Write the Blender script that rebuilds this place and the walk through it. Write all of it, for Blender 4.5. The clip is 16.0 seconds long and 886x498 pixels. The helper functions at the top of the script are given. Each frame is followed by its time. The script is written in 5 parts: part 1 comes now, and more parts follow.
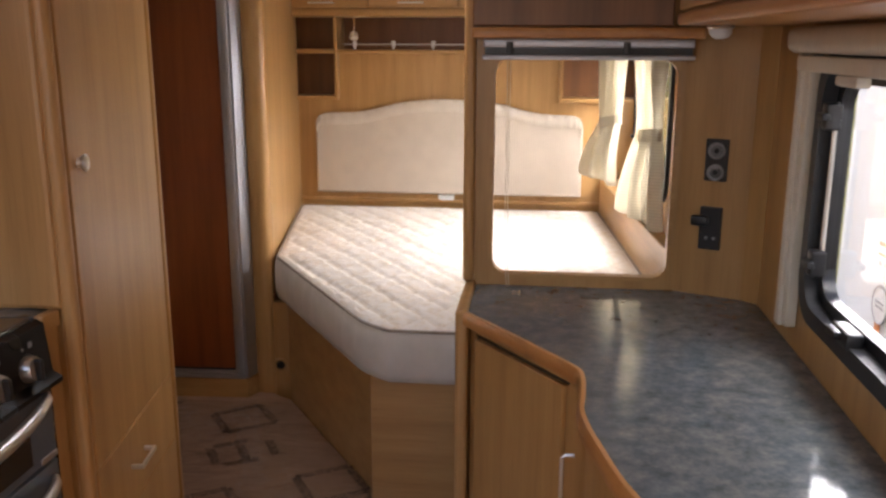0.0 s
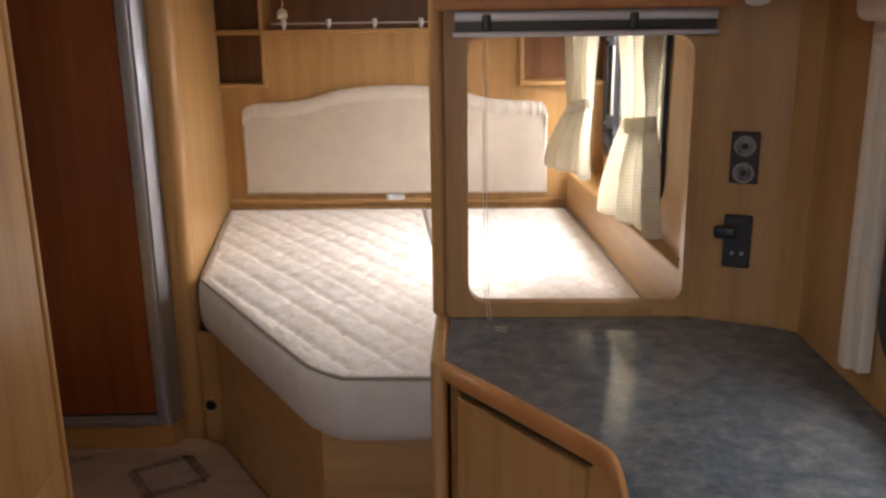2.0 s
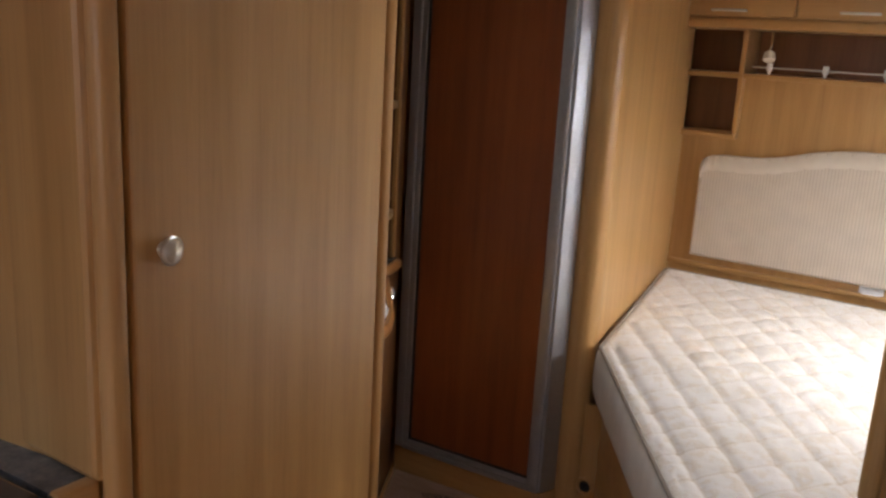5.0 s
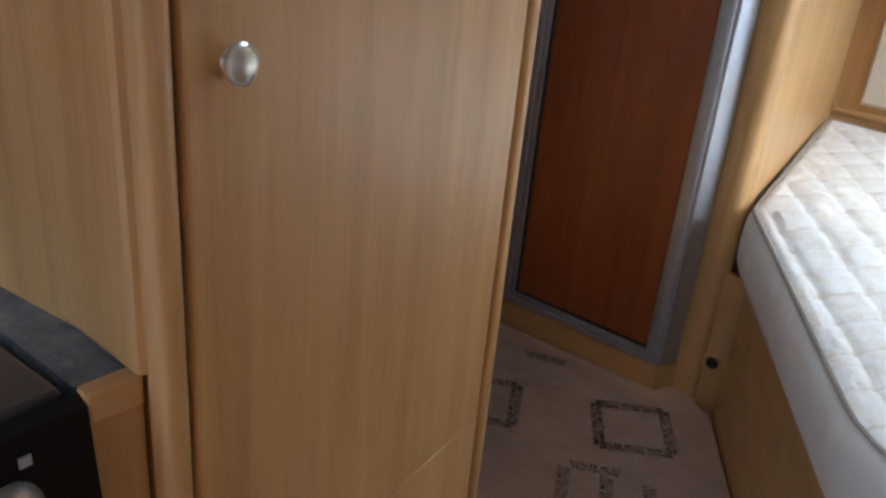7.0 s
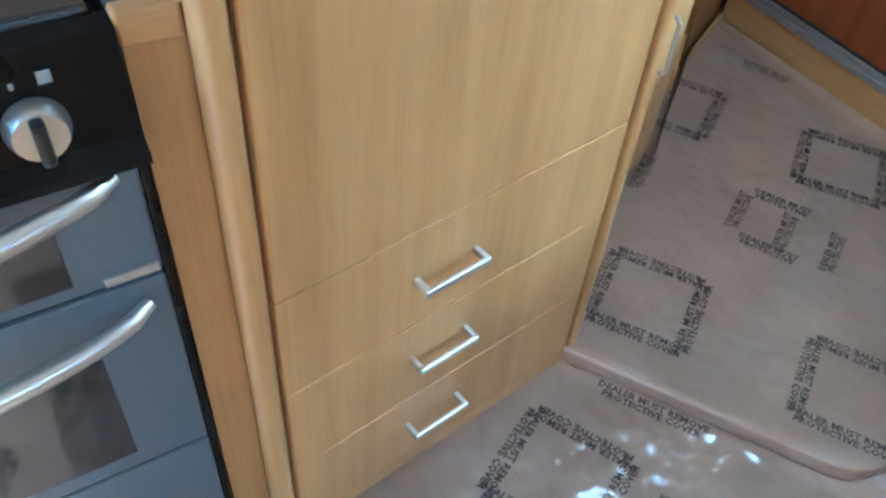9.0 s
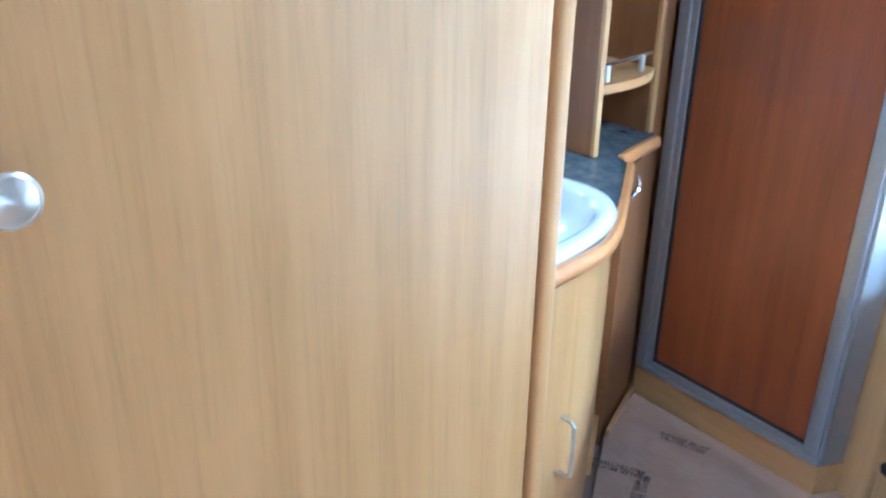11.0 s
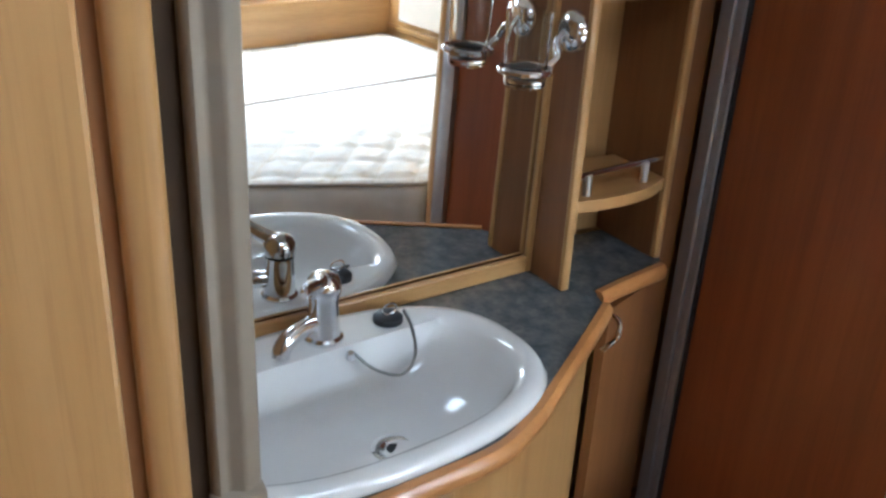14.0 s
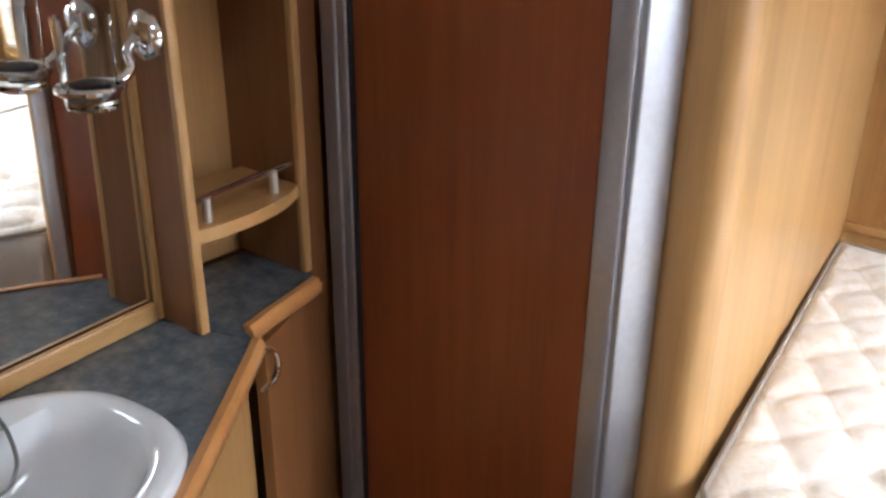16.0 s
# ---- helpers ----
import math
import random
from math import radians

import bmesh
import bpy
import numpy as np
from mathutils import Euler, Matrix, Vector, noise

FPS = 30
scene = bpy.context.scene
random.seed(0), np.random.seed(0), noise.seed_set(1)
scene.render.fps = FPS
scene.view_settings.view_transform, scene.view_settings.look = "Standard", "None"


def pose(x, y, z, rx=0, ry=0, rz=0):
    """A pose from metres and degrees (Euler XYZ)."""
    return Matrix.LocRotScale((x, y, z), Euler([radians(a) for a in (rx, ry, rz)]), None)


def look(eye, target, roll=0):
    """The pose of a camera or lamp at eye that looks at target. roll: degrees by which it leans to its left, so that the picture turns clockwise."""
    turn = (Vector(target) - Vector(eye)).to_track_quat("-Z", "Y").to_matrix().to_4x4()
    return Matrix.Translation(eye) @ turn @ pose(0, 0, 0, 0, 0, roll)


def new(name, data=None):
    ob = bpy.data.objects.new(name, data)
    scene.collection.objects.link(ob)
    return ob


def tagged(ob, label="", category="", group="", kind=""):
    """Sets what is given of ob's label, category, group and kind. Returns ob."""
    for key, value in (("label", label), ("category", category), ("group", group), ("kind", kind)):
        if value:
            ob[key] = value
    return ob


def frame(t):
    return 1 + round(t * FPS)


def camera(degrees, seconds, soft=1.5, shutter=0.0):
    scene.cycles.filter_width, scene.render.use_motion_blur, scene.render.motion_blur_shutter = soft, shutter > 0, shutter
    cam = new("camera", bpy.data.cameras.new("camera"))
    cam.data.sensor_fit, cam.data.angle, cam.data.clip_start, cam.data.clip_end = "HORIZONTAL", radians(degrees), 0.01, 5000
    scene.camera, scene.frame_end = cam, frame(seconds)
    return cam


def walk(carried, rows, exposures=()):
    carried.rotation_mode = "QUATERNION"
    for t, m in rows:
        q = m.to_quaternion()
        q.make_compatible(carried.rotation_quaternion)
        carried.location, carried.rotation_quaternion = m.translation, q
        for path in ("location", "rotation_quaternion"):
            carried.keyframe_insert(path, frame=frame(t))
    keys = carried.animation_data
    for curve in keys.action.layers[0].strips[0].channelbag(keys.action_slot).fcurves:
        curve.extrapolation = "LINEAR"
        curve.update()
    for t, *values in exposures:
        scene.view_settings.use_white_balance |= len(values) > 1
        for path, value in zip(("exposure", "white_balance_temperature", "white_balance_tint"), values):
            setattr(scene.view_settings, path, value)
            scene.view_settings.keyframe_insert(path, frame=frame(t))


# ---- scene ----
cam = camera(54.1, 16.0, soft=2.6)

PATH = [
    (0, (0.575, 0.061, 1.429), (0.359, 1.994, 0.963), 0.2),
    (0.5, (0.476, 0.195, 1.43), (0.426, 2.131, 0.93), -0.3),
    (1, (0.382, 0.332, 1.432), (0.395, 2.263, 0.911), -2.5),
    (1.5, (0.363, 0.432, 1.424), (0.372, 2.352, 0.865), -1.6),
    (2, (0.445, 0.597, 1.416), (0.378, 2.53, 0.907), -0.8),
    (2.5, (0.517, 0.737, 1.429), (0.215, 2.628, 0.852), -0.3),
    (3, (0.513, 0.812, 1.422), (0.142, 2.686, 0.833), -0.6),
    (3.5, (0.455, 0.851, 1.466), (0.121, 2.756, 0.958), -0.1),
    (4, (0.493, 0.932, 1.449), (-0.187, 2.76, 1.004), 0.4),
    (4.2, (0.505, 0.971, 1.458), (-0.316, 2.739, 1.01), 1.2),
    (6.3, (0.343, 1.23, 1.432), (-0.838, 2.746, 0.885), 4.2),
    (6.5, (0.293, 1.26, 1.409), (-0.888, 2.749, 0.785), 4.7),
    (7, (0.232, 1.328, 1.368), (-0.916, 2.722, 0.509), 5.4),
    (7.5, (0.223, 1.422, 1.33), (-0.988, 2.573, 0.231), 5.7),
    (8, (0.238, 1.493, 1.305), (-0.954, 2.423, -0.004), 5.3),
    (8.5, (0.229, 1.518, 1.283), (-0.855, 2.322, -0.192), 6.8),
    (9, (0.229, 1.529, 1.288), (-0.886, 2.284, -0.191), 5.5),
    (9.5, (0.234, 1.539, 1.329), (-1.078, 2.343, 0.052), 2.7),
    (10, (0.273, 1.573, 1.377), (-1.261, 2.46, 0.45), 0.3),
    (10.2, (0.285, 1.587, 1.386), (-1.28, 2.481, 0.52), -0.3),
    (12.3, (-0.018, 2.011, 1.387), (-1.286, 3.255, 0.467), 3.2),
    (12.5, (-0.026, 2.07, 1.377), (-1.327, 3.268, 0.443), 3.0),
    (13, (-0.011, 2.198, 1.375), (-1.505, 3.154, 0.451), 3.6),
    (13.5, (-0.003, 2.256, 1.388), (-1.608, 3.054, 0.5), 3.6),
    (14, (-0.008, 2.271, 1.413), (-1.644, 3.087, 0.602), 3.1),
    (14.5, (-0.016, 2.302, 1.415), (-1.591, 3.256, 0.635), 2.8),
    (15, (-0.005, 2.333, 1.406), (-1.477, 3.48, 0.688), 2.2),
    (15.5, (-0.001, 2.372, 1.387), (-1.384, 3.637, 0.688), 1.0),
    (16, (-0.099, 2.467, 1.384), (-1.332, 3.823, 0.584), 0.5),
]
EXPOSURES = [(0, 1.7, 6900, 19), (2, 1.5, 6900, 18), (3, 1.35, 6950, 18), (4, 1.35, 6950, 19), (6.5, 1.98, 5600, 7), (7, 2.1, 5250, 4), (7.5, 2.6, 4050, -9), (8, 3.2, 3900, -15), (9, 3.7, 4050, -15), (9.5, 3.7, 3800, -13), (10, 3.9, 3750, -6), (12.5, 3.45, 4550, -4), (13.5, 2.62, 5100, 1), (14.5, 2.4, 5500, 7), (16, 2.5, 5700, 10)]
walk(cam, [(t, look(eye, target, roll)) for t, eye, target, roll in PATH], EXPOSURES)

# ---- world, sun, large lights ----
world = bpy.data.worlds.new("sky")
scene.world = world
world.use_nodes = True
wn = world.node_tree.nodes
sky = wn.new("ShaderNodeTexSky")
sky.sky_type, sky.sun_disc = "NISHITA", False
sky.sun_elevation, sky.sun_rotation = radians(51), radians(232)
world.node_tree.links.new(sky.outputs[0], wn["Background"].inputs[0])
wn["Background"].inputs[1].default_value = 0.15

sun_data = bpy.data.lights.new("sun", "SUN")
sun_data.energy, sun_data.angle, sun_data.color = 1.5, radians(25), (1.0, 0.97, 0.93)
sun = new("sun", sun_data)
sun.matrix_world = look((-4, -3, 8), (0, 2.2, 0))


def area_lamp(name, eye, target, w, h, power):
    """Area lamp for daylight through an opening; front and roof ones are added fill."""
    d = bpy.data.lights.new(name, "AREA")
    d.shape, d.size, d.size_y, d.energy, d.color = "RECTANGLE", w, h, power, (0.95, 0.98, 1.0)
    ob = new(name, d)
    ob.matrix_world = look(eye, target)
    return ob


LAMPS = [
    ("bed_window_light", (1.66, 3.88, 1.62), (0.45, 3.6, 0.55), 1.4, 0.75, 25),
    ("side_window_light", (1.60, 1.62, 1.82), (0.2, 1.7, 0.4), 1.0, 0.5, 6),
    # added fill behind the camera; no window is seen there
    ("front_window_light", (0.0, -2.10, 1.15), (0.0, 0.6, 0.9), 1.7, 0.7, 1.6),
    # added ceiling lamp that brightens floor and shower; no roof opening is seen
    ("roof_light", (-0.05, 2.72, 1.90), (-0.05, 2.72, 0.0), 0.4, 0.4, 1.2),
]
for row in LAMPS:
    area_lamp(*row)

# ---- materials ----


def mat(name):
    m = bpy.data.materials.new(name)
    m.use_nodes = True
    n, l = m.node_tree.nodes, m.node_tree.links
    return m, n, l, n["Principled BSDF"]


def coords(n, l, scale, turn=(0, 0, 0)):
    c = n.new("ShaderNodeTexCoord")
    mp = n.new("ShaderNodeMapping")
    mp.inputs["Scale"].default_value = scale
    mp.inputs["Rotation"].default_value = [radians(a) for a in turn]
    l.new(c.outputs["Object"], mp.inputs[0])
    return mp.outputs[0]


def noise_tex(n, l, vec, scale, detail=4.0, rough=0.55):
    t = n.new("ShaderNodeTexNoise")
    t.inputs["Scale"].default_value, t.inputs["Detail"].default_value, t.inputs["Roughness"].default_value = scale, detail, rough
    l.new(vec, t.inputs["Vector"])
    return t.outputs["Fac"]


def ramp(n, l, fac, stops):
    r = n.new("ShaderNodeValToRGB")
    e = r.color_ramp.elements
    e[0].position, e[0].color = stops[0][0], (*stops[0][1], 1)
    e[1].position, e[1].color = stops[-1][0], (*stops[-1][1], 1)
    for p, c in stops[1:-1]:
        k = e.new(p)
        k.color = (*c, 1)
    l.new(fac, r.inputs[0])
    return r.outputs[0]


def mix(n, l, a, b, fac, mode="MIX"):
    m = n.new("ShaderNodeMix")
    m.data_type, m.blend_type = "RGBA", mode
    if isinstance(fac, float):
        m.inputs[0].default_value = fac
    else:
        l.new(fac, m.inputs[0])
    for s, v in ((6, a), (7, b)):
        if isinstance(v, tuple):
            m.inputs[s].default_value = (*v, 1)
        else:
            l.new(v, m.inputs[s])
    return m.outputs[2]


def bump(n, l, b, height, strength, dist=0.002):
    k = n.new("ShaderNodeBump")
    k.inputs["Strength"].default_value, k.inputs["Distance"].default_value = strength, dist
    l.new(height, k.inputs["Height"])
    l.new(k.outputs[0], b.inputs["Normal"])


def wood(name, dark, mid, light, along="z", rough=0.38, fine=1.0, coat=0.15):
    """Laminated wood foil: long soft figure, fine pores, faint blotches."""
    m, n, l, b = mat(name)
    s = {"z": (17, 17, 0.9), "y": (17, 0.9, 17), "x": (0.9, 17, 17)}[along]
    f = {"z": (210, 210, 7), "y": (210, 7, 210), "x": (7, 210, 210)}[along]
    fig = noise_tex(n, l, coords(n, l, s), 1.0, 6, 0.6)
    base = ramp(n, l, fig, [(0.30, dark), (0.5, mid), (0.72, light)])
    pores = noise_tex(n, l, coords(n, l, f), fine, 3, 0.6)
    pc = ramp(n, l, pores, [(0.34, (0.62, 0.55, 0.48)), (0.50, (1, 1, 1))])
    col = mix(n, l, base, pc, 0.24, "MULTIPLY")
    blot = ramp(n, l, noise_tex(n, l, coords(n, l, (1, 1, 1)), 2.3, 2), [(0.3, (0.90, 0.88, 0.86)), (0.7, (1.05, 1.04, 1.03))])
    col = mix(n, l, col, blot, 0.7, "MULTIPLY")
    l.new(col, b.inputs["Base Color"])
    b.inputs["Roughness"].default_value = rough
    b.inputs["Coat Weight"].default_value, b.inputs["Coat Roughness"].default_value = coat, 0.3
    bump(n, l, b, pores, 0.10, 0.0006)
    return m


OAK = ((0.38, 0.203, 0.066), (0.465, 0.260, 0.092), (0.53, 0.308, 0.120))
wood_z = wood("light_wood", *OAK)
wood_y = wood("light_wood_lengthwise", *OAK, along="y")
wood_x = wood("light_wood_crosswise", *OAK, along="x")
trim_wood = wood("orange_edge_wood", (0.40, 0.17, 0.05), (0.50, 0.225, 0.07), (0.56, 0.27, 0.09), "y", 0.32, 1.0, 0.3)
brown_wood = wood("mid_brown_wood", (0.16, 0.062, 0.018), (0.21, 0.085, 0.026), (0.26, 0.112, 0.036))
red_wood = wood("dark_red_wood", (0.17, 0.040, 0.010), (0.235, 0.060, 0.015), (0.295, 0.084, 0.022), "z", 0.36, 1.3)


def plain(name, colour, rough, metal=0.0, var=0.06, scale=40.0, coat=0.0, strength=0.08):
    m, n, l, b = mat(name)
    v = coords(n, l, (1, 1, 1))
    lo, hi = tuple(c * (1 - var) for c in colour), tuple(min(1, c * (1 + var)) for c in colour)
    fac = noise_tex(n, l, v, scale, 5)
    l.new(ramp(n, l, fac, [(0.3, lo), (0.7, hi)]), b.inputs["Base Color"])
    rr = n.new("ShaderNodeMapRange")
    rr.inputs["To Min"].default_value, rr.inputs["To Max"].default_value = rough * 0.85, min(1, rough * 1.15)
    l.new(noise_tex(n, l, v, scale * 0.2, 3), rr.inputs[0])
    l.new(rr.outputs[0], b.inputs["Roughness"])
    b.inputs["Metallic"].default_value, b.inputs["Coat Weight"].default_value = metal, coat
    if strength:
        bump(n, l, b, fac, strength, 0.0008)
    return m


aluminium = plain("brushed_aluminium", (0.45, 0.465, 0.50), 0.38, 0.85, 0.05, 90)
silver = plain("satin_silver", (0.70, 0.69, 0.66), 0.30, 0.9, 0.04, 60)
chrome = plain("chrome", (0.80, 0.81, 0.83), 0.08, 1.0, 0.02, 30, strength=0.0)
beige_plastic = plain("beige_plastic", (0.27, 0.22, 0.165), 0.42, 0.0, 0.05, 30)
cream_plastic = plain("cream_plastic", (0.66, 0.60, 0.50), 0.45, 0.0, 0.04, 30)
white_plastic = plain("white_plastic", (0.75, 0.76, 0.77), 0.35, 0.0, 0.03, 30)
black_plastic = plain("black_plastic", (0.012, 0.012, 0.014), 0.35, 0.0, 0.2, 60)
rubber = plain("black_rubber", (0.02, 0.021, 0.024), 0.5, 0.0, 0.2, 60)
chain_grey = plain("dull_steel", (0.22, 0.22, 0.21), 0.35, 0.6, 0.1, 80)
ceramic = plain("white_acrylic", (0.74, 0.73, 0.72), 0.10, 0.0, 0.02, 8, 0.5, 0.0)
oven_grey = plain("grey_enamel", (0.13, 0.155, 0.19), 0.33, 0.25, 0.05, 80)
oven_black = plain("black_enamel", (0.006, 0.006, 0.007), 0.28, 0.0, 0.1, 40, 0.0, 0.0)
oven_black.node_tree.nodes["Principled BSDF"].inputs["Specular IOR Level"].default_value = 0.2
oven_glass = plain("smoked_oven_glass", (0.025, 0.026, 0.028), 0.08, 0.0, 0.1, 20, 0.6, 0.0)
ceiling_white = plain("ceiling_vinyl", (0.72, 0.69, 0.62), 0.6, 0.0, 0.04, 120)
caravan_white = plain("white_painted_sheet", (0.80, 0.82, 0.84), 0.3, 0.0, 0.03, 12)
body_dark = plain("smoked_window", (0.05, 0.055, 0.06), 0.1, 0.0, 0.1, 10, strength=0.0)
fence_mat = plain("weathered_fence_board", (0.34, 0.32, 0.13), 0.8, 0.0, 0.3, 14, 0.0, 0.5)
gravel = plain("gravel", (0.24, 0.23, 0.21), 0.95, 0.0, 0.4, 60, 0.0, 0.8)
orange_print = plain("orange_print", (0.65, 0.22, 0.06), 0.5)
grey_print = plain("grey_print", (0.30, 0.30, 0.31), 0.5)
print_ink = plain("brown_print", (0.055, 0.030, 0.024), 0.6, 0.0, 0.3, 200, 0.0, 0.0)
# near-black brown that paints the shade inside joints and slots
gap_dark = plain("shadow_gap", (0.05, 0.028, 0.012), 0.8)


def laminate():
    m, n, l, b = mat("grey_blue_laminate")
    v = coords(n, l, (1, 1, 1))
    a = noise_tex(n, l, v, 22, 8, 0.72)
    c = ramp(n, l, a, [(0.30, (0.062, 0.072, 0.078)), (0.45, (0.10, 0.114, 0.122)), (0.58, (0.140, 0.152, 0.156)), (0.74, (0.205, 0.210, 0.200))])
    cloud = ramp(n, l, noise_tex(n, l, v, 6.5, 5, 0.6), [(0.34, (0.70, 0.80, 0.92)), (0.50, (0.98, 0.99, 1.0)), (0.66, (1.16, 1.08, 0.98))])
    fleck = ramp(n, l, noise_tex(n, l, v, 75, 4, 0.7), [(0.36, (0.80, 0.82, 0.85)), (0.62, (1.08, 1.07, 1.05))])
    l.new(mix(n, l, mix(n, l, c, cloud, 0.6, "MULTIPLY"), fleck, 0.75, "MULTIPLY"), b.inputs["Base Color"])
    b.inputs["Roughness"].default_value = 0.10
    b.inputs["Specular IOR Level"].default_value = 0.5
    bump(n, l, b, a, 0.03, 0.001)
    return m


counter_mat = laminate()


def fabric(name, colour, var, ribs=None, scale=600.0, rough=0.9, depth=0.45):
    """Woven cloth; ribs gives a corded weave (axis, pitch in metres)."""
    m, n, l, b = mat(name)
    v = coords(n, l, (1, 1, 1))
    stain = noise_tex(n, l, v, 14, 4)
    lo, hi = tuple(c * (1 - var) for c in colour), tuple(min(1, c * (1 + var)) for c in colour)
    col = ramp(n, l, stain, [(0.3, lo), (0.7, hi)])
    h = noise_tex(n, l, v, scale, 2)
    if ribs:
        w = n.new("ShaderNodeTexWave")
        w.bands_direction = ribs[0]
        w.inputs["Scale"].default_value = 0.314 / ribs[1]
        w.inputs["Distortion"].default_value = 0.6
        l.new(v, w.inputs["Vector"])
        col = mix(n, l, col, ramp(n, l, w.outputs["Fac"], [(0.1, (0.66, 0.61, 0.55)), (0.6, (1, 1, 1))]), depth, "MULTIPLY")
        h = w.outputs["Fac"]
    l.new(col, b.inputs["Base Color"])
    b.inputs["Roughness"].default_value = rough
    b.inputs["Sheen Weight"].default_value = 0.2
    bump(n, l, b, h, 0.35, 0.0012)
    return m


head_fabric = fabric("ribbed_cream_upholstery", (0.60, 0.52, 0.43), 0.05, ("X", 0.012))
head_border = fabric("cream_upholstery_border", (0.62, 0.55, 0.46), 0.05)
curtain_fabric = fabric("cream_curtain_cloth", (0.78, 0.73, 0.60), 0.05, ("Z", 0.011))
cn_, cl_ = curtain_fabric.node_tree.nodes, curtain_fabric.node_tree.links
thin, both = cn_.new("ShaderNodeBsdfTranslucent"), cn_.new("ShaderNodeMixShader")
thin.inputs[0].default_value, both.inputs[0].default_value = (0.80, 0.74, 0.60, 1), 0.22
cl_.new(cn_["Principled BSDF"].outputs[0], both.inputs[1])
cl_.new(thin.outputs[0], both.inputs[2])
cl_.new(both.outputs[0], cn_["Material Output"].inputs[0])
piping_fabric = fabric("grey_brown_piping", (0.30, 0.25, 0.20), 0.1)
mattress_side = fabric("mattress_border_cloth", (0.66, 0.62, 0.55), 0.05)


def ticking():
    """Quilted mattress cover with a pale woven leaf pattern."""
    m, n, l, b = mat("quilted_mattress_cover")
    v = coords(n, l, (1, 1, 1))
    leaf = ramp(n, l, noise_tex(n, l, v, 26, 3, 0.6), [(0.50, (0.83, 0.79, 0.735)), (0.60, (0.76, 0.68, 0.57)), (0.72, (0.84, 0.80, 0.75))])
    soil = ramp(n, l, noise_tex(n, l, v, 3.5, 3), [(0.3, (0.93, 0.91, 0.88)), (0.65, (1, 1, 1))])
    col = mix(n, l, leaf, soil, 0.8, "MULTIPLY")
    for sy in (0.75, -0.75):          # stitched diamonds
        d = n.new("ShaderNodeVectorMath")
        d.operation = "DOT_PRODUCT"
        d.inputs[1].default_value = (1 / 0.135, sy / 0.135, 0)
        l.new(v, d.inputs[0])
        pp = n.new("ShaderNodeMath")
        pp.operation = "PINGPONG"
        pp.inputs[1].default_value = 0.5
        l.new(d.outputs["Value"], pp.inputs[0])
        col = mix(n, l, col, ramp(n, l, pp.outputs[0], [(0.015, (0.84, 0.79, 0.72)), (0.05, (1, 1, 1))]), 0.8, "MULTIPLY")
    l.new(col, b.inputs["Base Color"])
    b.inputs["Roughness"].default_value = 0.85
    b.inputs["Sheen Weight"].default_value = 0.25
    bump(n, l, b, noise_tex(n, l, v, 55, 4), 0.35, 0.006)
    return m


ticking_mat = ticking()


def paper():
    """Printed protective floor cover under clear film."""
    m, n, l, b = mat("protective_floor_cover")
    v = coords(n, l, (1, 1, 1))
    c = ramp(n, l, noise_tex(n, l, v, 7, 6), [(0.3, (0.36, 0.222, 0.148)), (0.7, (0.45, 0.288, 0.196))])
    sp = ramp(n, l, noise_tex(n, l, v, 240, 2), [(0.4, (0.82, 0.80, 0.78)), (0.6, (1, 1, 1))])
    l.new(mix(n, l, c, sp, 0.6, "MULTIPLY"), b.inputs["Base Color"])
    b.inputs["Roughness"].default_value = 0.42
    b.inputs["Coat Weight"].default_value, b.inputs["Coat Roughness"].default_value = 1.0, 0.05
    cr = noise_tex(n, l, coords(n, l, (9, 26, 9), (0, 0, 35)), 1.0, 4, 0.55)
    soft = noise_tex(n, l, v, 120, 2)
    bump(n, l, b, soft, 0.15, 0.001)
    film = n.new("ShaderNodeBump")      # creases of the film lie in patches
    film.inputs["Strength"].default_value, film.inputs["Distance"].default_value = 1.0, 0.03
    patch = ramp(n, l, noise_tex(n, l, v, 4.0, 2), [(0.38, (0.25, 0.25, 0.25)), (0.60, (1, 1, 1))])
    l.new(mix(n, l, (0, 0, 0), cr, patch), film.inputs["Height"])
    l.new(film.outputs[0], b.inputs["Coat Normal"])
    return m


paper_mat = paper()


def glass(name, tint=(0.96, 0.98, 0.98), rough=0.0):
    m, n, l, b = mat(name)
    b.inputs["Base Color"].default_value = (*tint, 1)
    b.inputs["Roughness"].default_value = rough
    b.inputs["Transmission Weight"].default_value, b.inputs["IOR"].default_value = 1.0, 1.45
    return m


clear_glass = glass("clear_glass")
tumbler_glass = glass("tumbler_glass", (0.93, 0.95, 0.95), 0.02)


def mirror_mat():
    m, n, l, b = mat("mirror_silver")
    b.inputs["Base Color"].default_value = (0.88, 0.89, 0.88, 1)
    b.inputs["Metallic"].default_value, b.inputs["Roughness"].default_value = 1.0, 0.01
    return m


mirror_silver = mirror_mat()

# ---- mesh helpers ----


def empty(name, label="", category="", group="", kind=""):
    return tagged(new(name), label, category, group, kind)


def finish(bm, name, material, smooth=None):
    me = bpy.data.meshes.new(name)
    bmesh.ops.recalc_face_normals(bm, faces=bm.faces)
    bm.edges.index_update()
    flat = []          # a large flat face keeps its own normal beside a narrow bevel
    for e in bm.edges:
        if len(e.link_faces) == 2:
            a, b = sorted(f.calc_area() for f in e.link_faces)
            if b > 8 * a and e.calc_face_angle(0.0) > radians(4):
                flat.append(e.index)
    bm.to_mesh(me)
    bm.free()
    me.materials.append(material)
    if smooth is not None:
        for p in me.polygons:
            p.use_smooth = True
        me.set_sharp_from_angle(angle=radians(smooth))
        if smooth < 90:
            for i in flat:
                me.edges[i].use_edge_sharp = True
    return me


